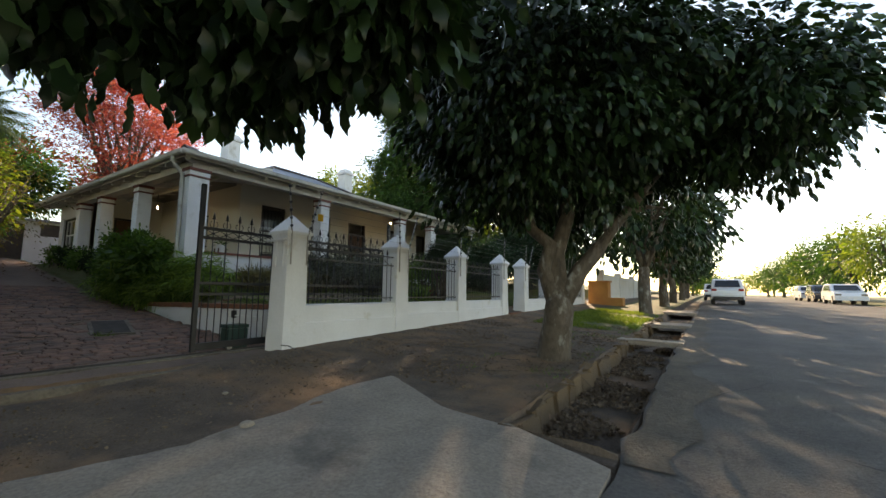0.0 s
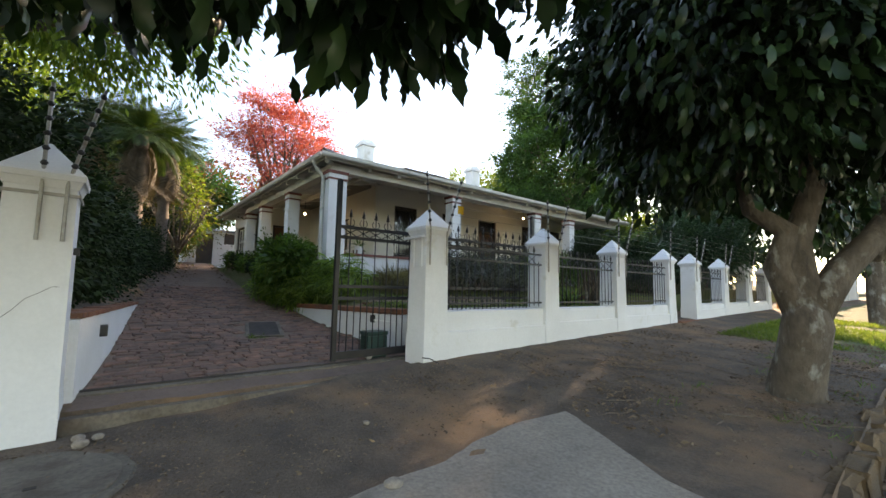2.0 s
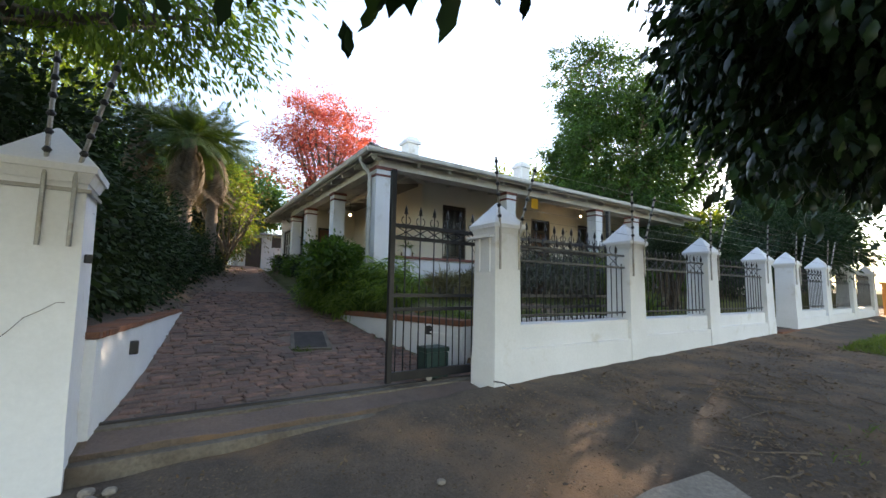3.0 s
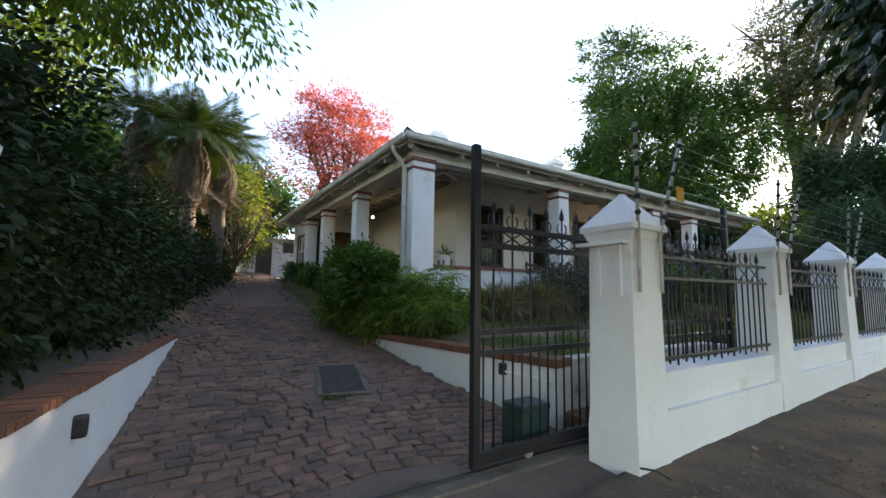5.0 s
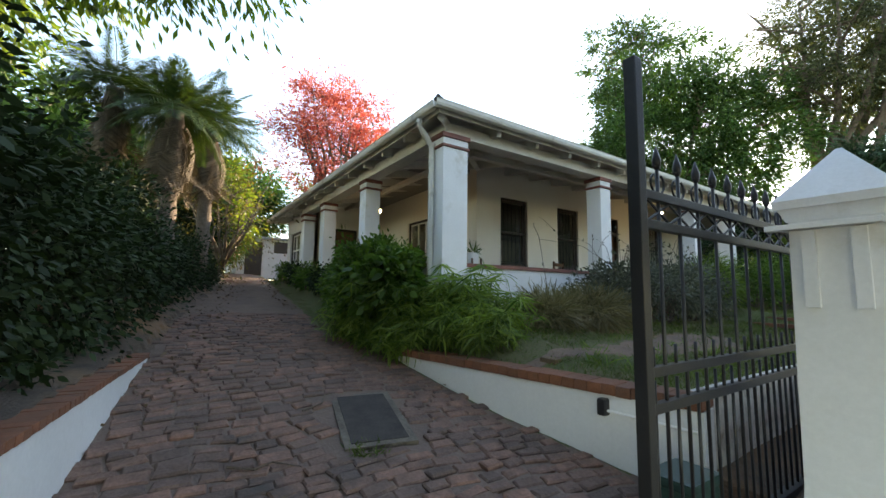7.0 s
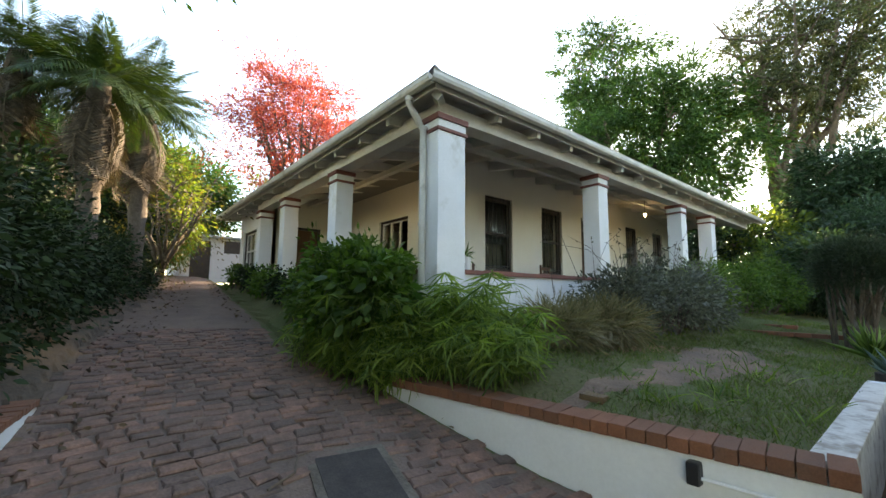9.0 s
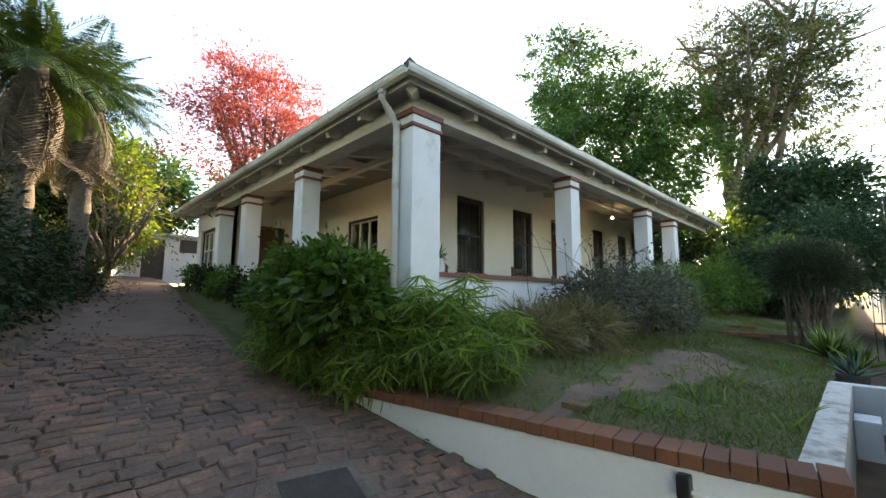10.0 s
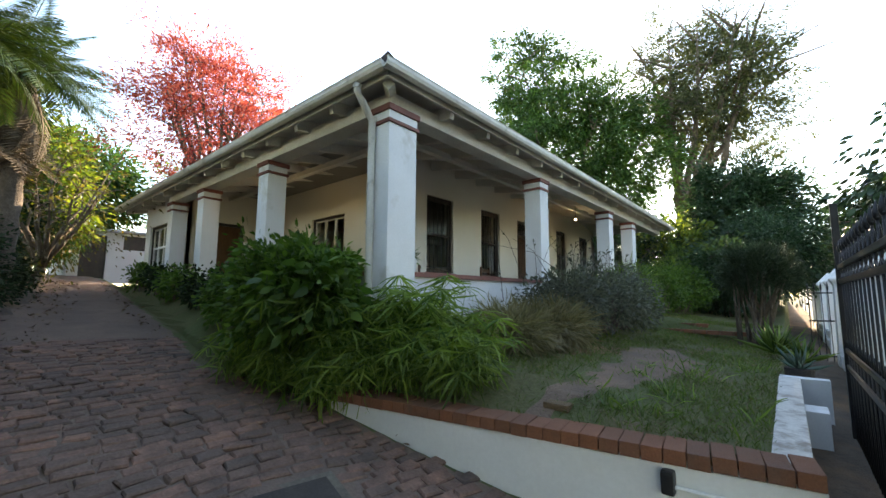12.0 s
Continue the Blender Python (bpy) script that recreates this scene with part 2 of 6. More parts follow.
def box(bm, x0, x1, y0, y1, z0, z1, bevel=0.0):
    r = bmesh.ops.create_cube(bm, size=1.0)
    vs = r["verts"]
    for v in vs:
        v.co = Vector(((x0 + x1) / 2 + v.co.x * (x1 - x0), (y0 + y1) / 2 + v.co.y * (y1 - y0), (z0 + z1) / 2 + v.co.z * (z1 - z0)))
    if bevel:
        es = list({e for v in vs for e in v.link_edges})
        bmesh.ops.bevel(bm, geom=es, offset=bevel, segments=2, affect="EDGES", profile=0.7)
    return bm


def boxed(x0, x1, y0, y1, z0, z1, bevel=0.0):
    return box(bmesh.new(), x0, x1, y0, y1, z0, z1, bevel)


def tube(bm, points, radii, sides=8, cap=True):
    """A tapered tube along points."""
    rings = []
    pts = [Vector(p) for p in points]
    for i, p in enumerate(pts):
        d = (pts[min(i + 1, len(pts) - 1)] - pts[max(i - 1, 0)]).normalized()
        u = d.cross(Vector((0, 0, 1)) if abs(d.z) < 0.9 else Vector((1, 0, 0))).normalized()
        w = d.cross(u)
        r = radii[i] if isinstance(radii, (list, tuple)) else radii
        rings.append([bm.verts.new(p + r * (math.cos(a) * u + math.sin(a) * w)) for a in (2 * math.pi * k / sides for k in range(sides))])
    for a, b in zip(rings, rings[1:]):
        for k in range(sides):
            bm.faces.new((a[k], a[(k + 1) % sides], b[(k + 1) % sides], b[k]))
    if cap:
        bm.faces.new(list(reversed(rings[0])))
        bm.faces.new(rings[-1])
    return bm


def frustum(bm, x, y, z0, z1, a0, a1, b0=None, b1=None):
    """A square block of half widths a0 (foot) and a1 (head)."""
    b0, b1 = b0 or a0, b1 if b1 is not None else a1
    lo = [bm.verts.new((x + sx * a0, y + sy * b0, z0)) for sx, sy in ((-1, -1), (1, -1), (1, 1), (-1, 1))]
    hi = [bm.verts.new((x + sx * a1, y + sy * b1, z1)) for sx, sy in ((-1, -1), (1, -1), (1, 1), (-1, 1))]
    for k in range(4):
        bm.faces.new((lo[k], lo[(k + 1) % 4], hi[(k + 1) % 4], hi[k]))
    bm.faces.new(list(reversed(lo)))
    bm.faces.new(hi)
    return bm


def quick_mesh(name, verts, faces, material, parent=None, label="", smooth=False):
    me = bpy.data.meshes.new(name)
    me.from_pydata(verts, [], faces)
    me.materials.append(material)
    if smooth:
        me.polygons.foreach_set("use_smooth", [True] * len(me.polygons))
    ob = new(name, me)
    ob.parent = parent
    return tagged(ob, label)


def unit(a):
    return a / np.maximum(np.linalg.norm(a, axis=-1, keepdims=True), 1e-9)


# leaf outlines: points along a blade of length 1 in x, width in y, fold in z
OVAL = ([(0, 0, 0), (0.35, 0.22, 0.05), (0.35, -0.22, 0.05), (0.7, 0.17, 0.02), (0.7, -0.17, 0.02), (1, 0, -0.08)],
        [(0, 2, 1), (1, 2, 4, 3), (3, 4, 5)])
LOBED = ([(0, 0, 0), (0.14, 0.08, 0.03), (0.34, 0.21, -0.03), (0.47, 0.16, 0.03), (0.68, 0.19, -0.05), (0.80, 0.10, -0.06), (1, 0, -0.24), (0.80, -0.10, -0.06), (0.68, -0.19, -0.05), (0.47, -0.16, 0.03), (0.34, -0.21, -0.03), (0.14, -0.08, 0.03)],
         [(0, 11, 1), (1, 3, 2), (11, 10, 9), (1, 11, 9, 3), (3, 5, 4), (9, 8, 7), (3, 9, 7, 5), (5, 7, 6)])
BLADE = ([(0, 0.035, 0), (0, -0.035, 0), (0.5, 0.05, 0.06), (0.5, -0.05, 0.06), (1, 0, -0.12)],
         [(0, 1, 3, 2), (2, 3, 4)])
NARROW = ([(0, 0.018, 0), (0, -0.018, 0), (0.45, 0.032, 0.07), (0.45, -0.032, 0.07), (0.8, 0.018, -0.02), (0.8, -0.018, -0.02), (1, 0, -0.14)],
          [(0, 1, 3, 2), (2, 3, 5, 4), (4, 5, 6)])
SPRAY = ([(0, 0, 0), (0.5, 0.16, 0.03), (0.5, -0.16, 0.03), (1, 0, -0.05)], [(0, 2, 3, 1)])


def leaf_mesh(name, at, aim, size, shape, material, parent=None, label="", droop=0.0, seed=0):
    """One leaf at each place, pointing along aim."""
    rng = np.random.default_rng(seed)
    tv = np.array(shape[0], dtype=float)
    x = unit(aim + np.array([0, 0, -droop]))
    up = unit(rng.normal(size=x.shape) + np.array([0, 0, 0.8]))
    y = unit(np.cross(up, x))
    z = np.cross(x, y)
    s = size[:, None, None]
    v = at[:, None, :] + s * (tv[None, :, 0:1] * x[:, None, :] + tv[None, :, 1:2] * y[:, None, :] + tv[None, :, 2:3] * z[:, None, :])
    n, k = len(at), len(tv)
    me = bpy.data.meshes.new(name)
    me.vertices.add(n * k)
    me.vertices.foreach_set("co", v.reshape(-1).astype(np.float32))
    lens = [len(f) for f in shape[1]]
    flat = np.concatenate([np.array(f) for f in shape[1]])
    li = (flat[None, :] + (np.arange(n) * k)[:, None]).reshape(-1)
    per = int(sum(lens))
    st = (np.concatenate([[0], np.cumsum(lens)[:-1]])[None, :] + (np.arange(n) * per)[:, None]).reshape(-1)
    me.loops.add(n * per)
    me.loops.foreach_set("vertex_index", li.astype(np.int32))
    me.polygons.add(n * len(lens))
    me.polygons.foreach_set("loop_start", st.astype(np.int32))
    me.update(calc_edges=True)
    me.materials.append(material)
    ob = new(name, me)
    ob.parent = parent
    return tagged(ob, label)


def blob_points(rng, count, centre, radius, shell=0.55, lumps=7, low=-1.0):
    """Places in a lumpy crown, thicker to the outside."""
    d = unit(rng.normal(size=(count * 2, 3)))
    d = d[d[:, 2] > low][:count]
    bump = 1 + 0.16 * np.sin(lumps * d[:, 0] + 1.3) * np.sin(lumps * 0.9 * d[:, 1] + 0.4) + 0.12 * np.sin(lumps * 1.7 * d[:, 2] + 2.0 * d[:, 0])
    r = (shell + (1 - shell) * rng.random(len(d)) ** 0.6) * bump
    return np.array(centre) + d * r[:, None] * np.array(radius), d


def crown(parent, rng, centre, radius, clumps, per, size, shape, material, clump_r=0.4, droop=0.4, shell=0.45, lumps=7, low=-1.0, name="crown", label="", flat=1.0):
    """Leaves in clumps, with gaps between the clumps."""
    c, d = blob_points(rng, clumps, centre, radius, shell, lumps, low)
    k = len(c)
    cr = clump_r * (0.6 + 0.8 * rng.random(k))
    o = rng.normal(size=(k, per, 3)) * np.array([1, 1, flat])
    o = unit(o) * (rng.random((k, per, 1)) ** 0.75)
    at = (c[:, None, :] + o * cr[:, None, None]).reshape(-1, 3)
    aim = (o + 0.6 * d[:, None, :] + 0.35 * rng.normal(size=o.shape)).reshape(-1, 3)
    sz = size * (0.65 + 0.7 * rng.random(len(at)))
    return leaf_mesh(name, at, unit(aim), sz, shape, material, parent, label, droop, int(rng.integers(1e6))), c


def limbs(parent, rng, base, fork, tips, r0, r1, material, name="trunk", sides=10, label="", flare=1.12):
    """A trunk from base to fork with limbs to the tips, in one mesh."""
    bm = bmesh.new()
    base, fork = Vector(base), Vector(fork)
    mid = base.lerp(fork, 0.5) + Vector((rng.normal() * 0.04, rng.normal() * 0.04, 0))
    tube(bm, [base - Vector((0, 0, 0.25)), base + Vector((0, 0, 0.12)), mid, fork - Vector((0, 0, r0 * 0.8)), fork - Vector((0, 0, r0 * 0.1)), fork + Vector((0, 0, r0 * 0.5))], [r0 * flare * 1.15, r0 * flare, r0, r0 * 0.96, r0 * 0.82, r0 * 0.4], sides)
    for t in tips:
        t = Vector(t)
        bend = fork.lerp(t, 0.5) + Vector((rng.normal() * 0.08, rng.normal() * 0.08, -0.06 * (t - fork).length + 0.1))
        ln = (t - fork).length
        wob = [Vector((rng.normal(), rng.normal(), rng.normal() * 0.6)) * 0.022 * ln for _ in range(4)]
        tube(bm, [fork - Vector((0, 0, r0 * 0.7)), fork.lerp(bend, 0.4) + wob[0] * 0.5, fork.lerp(bend, 0.75) + wob[1], bend + wob[2], bend.lerp(t, 0.5) + wob[3], t], [r1 * 1.25, r1, r1 * 0.85, r1 * 0.7, r1 * 0.45, r1 * 0.15], max(6, sides - 3))
        for _ in range(6):
            q = bend.lerp(t, rng.random())
            e = q + Vector((rng.normal(), rng.normal(), 0.3 + 0.6 * rng.random())) * ln * 0.13
            tube(bm, [q, q.lerp(e, 0.5) + Vector((0, 0, 0.06)), e], [r1 * 0.45, r1 * 0.3, r1 * 0.12], 5, False)
    return part(name, bm, material, parent, label, True)


# ---- ground heights ----
def smooth(a, b, v):
    t = min(1.0, max(0.0, (v - a) / (b - a)))
    return t * t * (3 - 2 * t)


def line(v, pts):
    for (a, za), (b, zb) in zip(pts, pts[1:]):
        if v <= b:
            return za + (zb - za) * max(0.0, v - a) / (b - a)
    return pts[-1][1]


def street_z(y):
    return -0.08 + 0.9 * (1 - math.exp(-max(y, 0) / 28)) + 0.03 * max(-12, min(y, 0))


def verge_z(x, y):
    t = min(1.0, max(0.0, (-1.7 - x) / 3.87))
    return street_z(y) + 0.02 + (0.09 + 0.12 * smooth(0, 4, y)) * t ** 1.8


def drive_z(x):
    return line(-x, [(5.8, 0.22), (7.0, 0.28), (8.3, 0.42), (9.44, 0.60), (10.4, 0.76), (12, 0.98), (16, 1.40), (20, 1.75), (26, 2.3), (32, 2.6)])


def right_edge(x):
    """y of the driveway's edge on the house's side."""
    return line(-x, [(5.8, 4.06), (6.7, 3.95), (10.0, 3.50), (12, 3.0), (13.3, 3.2), (17.3, 3.55), (24, 4.2), (40, 5.0)])


def left_edge(x):
    return line(-x, [(5.8, 0.2), (10.8, 0.77), (13.4, 1.1), (16, 1.6), (22, 2.6), (40, 3.5)])


def lawn_z(x, y):
    g = 0.88 + 0.30 * smooth(7.0, 9.8, -x) + 0.22 * smooth(10.6, 11.2, y) + 0.3 * smooth(13, 20, y)
    return g + 0.8 * smooth(10, 20, -x)


def ground_z(x, y):
    if -3.3 < x < -0.72 and y < 2.95:
        return verge_z(x, y) - 0.045 if x < -1.7 else street_z(y) - 0.06
    if x > -1.7:
        if x < -0.72 and y > 3.1:
            d = 0.26 * smooth(-1.7, -1.62, x) * (1 - smooth(-0.80, -0.72, x)) * smooth(3.1, 3.25, y)
            return street_z(y) + 0.05 - d - 0.05 * smooth(-0.9, -0.7, x)
        return street_z(y) - 0.06 if -0.72 <= x < 8.6 else street_z(y) + (0.05 if x >= 8.6 else 0.0) - (0.02 if x < -0.7 else 0)
    if x > -5.75:
        return verge_z(x, y)
    lo, hi = left_edge(x), right_edge(x)
    if lo - 0.11 <= y <= hi + 0.12:
        return drive_z(x) - 0.014
    if y > hi:
        if x > -6.72:
            return verge_z(-5.6, y) + 0.02 + 0.1 * smooth(5.8, 6.6, -x)
        g = lawn_z(x, y)
        if x > -10.2:
            return min(g, 0.83 + 0.05 * smooth(10.0, 6.7, -x) + 0.32 * max(0, y - hi - 0.2))
        return min(g, drive_z(x) + 0.03 + 0.7 * (y - hi - 0.1))
    return 0.93 + 0.04 * min(3, lo - y) if x > -10.9 else drive_z(x) + 0.03 + 0.25 * min(1.5, lo - y - 0.1)


def axis(fine, coarse):
    return sorted(set([round(v, 3) for v in fine] + [round(v, 3) for v in coarse]))


def steps(a, b, n):
    return [a + (b - a) * i / n for i in range(n + 1)]


xs = axis(steps(-14, -5.5, 85) + steps(-5.5, 0, 45) + [-6.69, -6.67, -5.76, -5.74, -1.705, -1.695, -0.725, -0.715, 8.59, 8.61],
          steps(-45, -14, 40) + steps(0, 12, 12) + [-1500, -600, -250, -120, -70, 20, 40, 80, 160, 400, 1500])
ys = axis(steps(-1, 14, 100) + steps(-0.05, 1.2, 32) + steps(2.9, 4.35, 40) + [3.09, 3.11], steps(-12, -1, 14) + steps(14, 40, 26) + [-1500, -400, -120, -50, -25, 50, 65, 90, 130, 200, 400, 1500])
gv, gf, gm = [], [], []
for y in ys:
    for x in xs:
        rough = 0.018 * noise.noise((x * 2.1, y * 2.1, 0)) + 0.012 * noise.noise((x * 6, y * 6, 3)) if -40 < x < 0 and -12 < y < 40 else 0.0
        gv.append((x, y, ground_z(x, y) + rough))
for j in range(len(ys) - 1):
    for i in range(len(xs) - 1):
        gf.append((j * len(xs) + i, j * len(xs) + i + 1, (j + 1) * len(xs) + i + 1, (j + 1) * len(xs) + i))
        cx, cy = (xs[i] + xs[i + 1]) / 2, (ys[j] + ys[j + 1]) / 2
        inside = left_edge(cx) <= cy <= right_edge(cx) and cx < -5.75 and cx > -40
        if abs(cx) > 45 or cy > 50 or cy < -12:
            gm.append(3)
        elif inside:
            gm.append(2)
        elif -9.1 < cx < -7.7 and abs((cy - 5.6) - 2.2 * (cx + 9.1)) < 0.42:
            gm.append(0)
        elif cx < -6.7 and cy > 3:
            gm.append(1)
        elif -4.4 < cx < -1.7 and cy > 11.0 or cx > 8.6:
            gm.append(1)
        else:
            gm.append(0)
ground = quick_mesh("ground", gv, gf, SOIL, smooth=True)
for m in (LAWN, DRIVE_SOIL, FARGRASS):
    ground.data.materials.append(m)
ground.data.polygons.foreach_set("material_index", gm)
ground.data.polygons.foreach_set("use_smooth", [p.normal.z > 0.85 for p in ground.data.polygons])
tagged(ground, "trodden brown soil with patches of lawn", "ground", kind="structure")

# road, with a ragged edge over the ditch
rv, rf = [], []
rys = axis(steps(-12, 40, 208), [-200, -80, -40, -20, 50, 70, 100, 150, 220, 320])
rxs = [-0.72, -0.45, 0.5, 2, 4, 6, 8.6]
for y in rys:
    for i, x in enumerate(rxs):
        e = 0.10 * noise.noise((0, y * 1.9, 5)) + 0.06 * noise.noise((0, y * 7, 8)) if i == 0 else 0
        rv.append((x + e, y, street_z(y) + 0.03 * math.sin(math.pi * (x + 0.72) / 9.3) + (0.006 * noise.noise((x, y, 1)))))
n = len(rxs)
for j in range(len(rys) - 1):
    for i in range(n - 1):
        rf.append((j * n + i, j * n + i + 1, (j + 1) * n + i + 1, (j + 1) * n + i))
k = len(rv)
for j, y in enumerate(rys):
    x, yy, z = rv[j * n]
    rv.append((x - 0.02, yy, z - 0.24))
for j in range(len(rys) - 1):
    rf.append((k + j, j * n, (j + 1) * n, k + j + 1))
road = tagged(quick_mesh("road", rv, rf, ASPHALT, smooth=False), "worn grey asphalt road with cracks", "road", kind="structure")

# broken brown shoulder along the asphalt's edge
sv, sf = [], []
sys_ = steps(3.0, 40, 185)
for y in sys_:
    w = 0.45 + 0.30 * noise.noise((3, y * 0.8, 1)) + 0.10 * noise.noise((3, y * 3.5, 4))
    e = 0.10 * noise.noise((0, y * 1.9, 5)) + 0.06 * noise.noise((0, y * 7, 8))
    for x in (-0.70 + e, -0.70 + 0.5 * w + 0.5 * e, -0.70 + w):
        sv.append((x, y, street_z(y) + 0.03 * math.sin(math.pi * max(0, x + 0.72) / 9.3) + 0.013))
for j in range(len(sys_) - 1):
    for i in range(2):
        sf.append((j * 3 + i, j * 3 + i + 1, j * 3 + i + 4, j * 3 + i + 3))
tagged(quick_mesh("road_shoulder", sv, sf, SHOULDER), "broken brown road shoulder beside the ditch", "road shoulder", kind="structure")

# concrete apron from the road towards the gate
apron = bmesh.new()
outline = [(-0.72, -14), (-0.72, 2.85), (-1.1, 3.0), (-1.73, 3.17), (-2.41, 3.29), (-3.0, 3.6), (-3.52, 3.84), (-3.62, 3.3), (-3.58, 2.78), (-3.46, 2.3), (-3.50, 1.87), (-3.44, 1.42), (-3.62, 0.9), (-3.77, 0.5), (-3.9, -0.6), (-3.85, -3), (-3.9, -14)]
ragged = []
for (ax, ay), (bx, by) in zip(outline, outline[1:] + outline[:1]):
    m = max(1, int(math.hypot(bx - ax, by - ay) / 0.12))
    for q in range(m):
        t = q / m
        w = 0.03 if ax < -0.75 or bx < -0.75 else 0.0
        px, py = ax + (bx - ax) * t, ay + (by - ay) * t
        ragged.append((px + w * noise.noise((px * 4, py * 4, 2)), py + w * noise.noise((px * 4, py * 4, 9))))
top = [apron.verts.new((x, y, 0)) for x, y in ragged]
apron.faces.new(top)
bmesh.ops.triangulate(apron, faces=apron.faces[:])
for _ in range(3):
    bmesh.ops.subdivide_edges(apron, edges=[e for e in apron.edges if e.calc_length() > 0.5], cuts=1)
    bmesh.ops.triangulate(apron, faces=apron.faces[:])
rim = [e for e in apron.edges if e.is_boundary]
ex = bmesh.ops.extrude_edge_only(apron, edges=rim)
low = {v for v in ex["geom"] if isinstance(v, bmesh.types.BMVert)}
for v in apron.verts:
    zz = verge_z(v.co.x, v.co.y) if v.co.x < -1.7 else street_z(v.co.y) + 0.05 * smooth(0.72, 1.7, -v.co.x)
    v.co.z = zz + 0.016 + 0.006 * noise.noise((v.co.x * 2, v.co.y * 2, 0)) - (0.12 if v in low else 0)
tagged(part("pavement", apron, CONCRETE), "old grey concrete driveway apron with a ragged edge", "pavement", kind="structure")

# concrete sill under the gate
sill = boxed(-6.02, -5.66, 0.15, 3.70, -0.1, 0.17, 0.03)
box(sill, -6.40, -6.16, 0.2, 4.0, 0.0, 0.245, 0.01)
tagged(part("gate_sill", sill, SILLMAT), "grey concrete gate sill with a track groove", "sill", kind="structure")
rail = boxed(-6.31, -6.27, 0.25, 8.9, 0.24, 0.262)
tagged(part("gate_track", rail, COVERMETAL), "rusty steel sliding gate track", "gate track", kind="structure")


# ---- street wall: pillars, low walls, iron panels ----
PILLARS = [-0.07, 3.92, 6.59, 9.11, 11.8, 13.6, 16.1, 18.75, 21.4]
FX = -5.84


def base_z(y):
    return verge_z(-5.6, y) - 0.12


def pillar(y, top=2.405, half=0.205):
    t = thing("gate_pillar" if y < 4 else "wall_pillar", "white-painted plastered pillar with a pyramid cap", "pillar", "pillars of the street wall")
    bm = bmesh.new()
    z0 = base_z(y)
    frustum(bm, FX, y, z0, z0 + 0.36, half + 0.012, half + 0.010)
    frustum(bm, FX, y, z0 + 0.36, z0 + 0.50, half + 0.010, half)
    frustum(bm, FX, y, z0 + 0.50, top - 0.40, half, half - 0.015)
    sh = part("shaft", bm, WALLW, t)
    cp = bmesh.new()
    frustum(cp, FX, y, top - 0.40, top - 0.335, half - 0.005, half + 0.02)
    frustum(cp, FX, y, top - 0.335, top - 0.29, half + 0.035, half + 0.04)
    frustum(cp, FX, y, top - 0.29, top, half + 0.04, 0.012)
    part("cap", cp, WHITE, t)
    return t


for y in PILLARS:
    pillar(y, half=0.225 if y < 0 else 0.205)


def low_wall(y0, y1):
    t = thing("street_wall", "low white-painted plastered street wall", "wall", "low walls of the street front")
    z0 = min(base_z(y0), base_z(y1))
    bm = boxed(FX - 0.15, FX + 0.15, y0, y1, z0, 0.93, 0.015)
    part("wall", bm, WALLW, t)
    part("plinth", boxed(FX - 0.19, FX + 0.203, y0, y1, z0 - 0.05, 0.60 + 0.012 * y0, 0.02), WALLW, t)
    return t


def picket_mesh(h, r=0.008, tip=True):
    bm = bmesh.new()
    tube(bm, [(0, 0, 0), (0, 0, h)], r, 6)
    if tip:
        tube(bm, [(0, 0, h), (0, 0, h + 0.02), (0, 0, h + 0.05), (0, 0, h + 0.12)], [r, r * 2.2, r * 2.4, 0.002], 6)
        tube(bm, [(0, -0.03, h + 0.015), (0, 0.03, h + 0.015)], r * 0.8, 5)
    return mesh_of(bm, IRON, True)


PICK_A, PICK_B = picket_mesh(0.93), picket_mesh(0.80, tip=False)


def scroll_bar(bm, x, y, z, w, h):
    for s in (-1, 1):
        pts = [(x, y + s * w * (0.05 + 0.45 * math.sin(a)), z + h * (1 - math.cos(a)) / 2) for a in steps(0, 2.6, 7)]
        tube(bm, pts, 0.006, 5, False)


def iron_panel(y0, y1, z0, x=FX + 0.12):
    t = thing("iron_fence", "black wrought-iron fence panel with spear tips", "fence", "iron panels of the street wall")
    for z in (z0 + 0.07, z0 + 0.74, z0 + 0.92):
        part("rail", boxed(x - 0.016, x + 0.016, y0, y1, z - 0.014, z + 0.014, 0.004), IRON, t)
    n = max(3, int((y1 - y0) / 0.125))
    for i in range(n):
        y = y0 + (i + 0.5) * (y1 - y0) / n
        ob = new("picket", PICK_A if i % 2 else PICK_B)
        ob.parent, ob.location = t, (x, y, z0 + 0.02 if i % 2 else z0)
    bm = bmesh.new()
    for i in range(0, n - 1, 2):
        y = y0 + (i + 1.0) * (y1 - y0) / n
        w = (y1 - y0) / n
        tube(bm, [(x, y - w, z0 + 0.75), (x, y + w, z0 + 0.91)], 0.006, 5, False)
        tube(bm, [(x, y + w, z0 + 0.75), (x, y - w, z0 + 0.91)], 0.006, 5, False)
        scroll_bar(bm, x, y, z0 + 0.93, w * 1.4, 0.13)
    tagged(part("scrollwork", bm, IRON, t), kind="stuff")
    return t


for a, b in zip(PILLARS[1:], PILLARS[2:]):
    if a == 11.8:
        continue
    low_wall(a + 0.19, b - 0.19)
    iron_panel(a + 0.23, b - 0.23, 0.965)
low_wall(-7.0, -0.27)
iron_panel(-4.0, -0.32, 0.965)
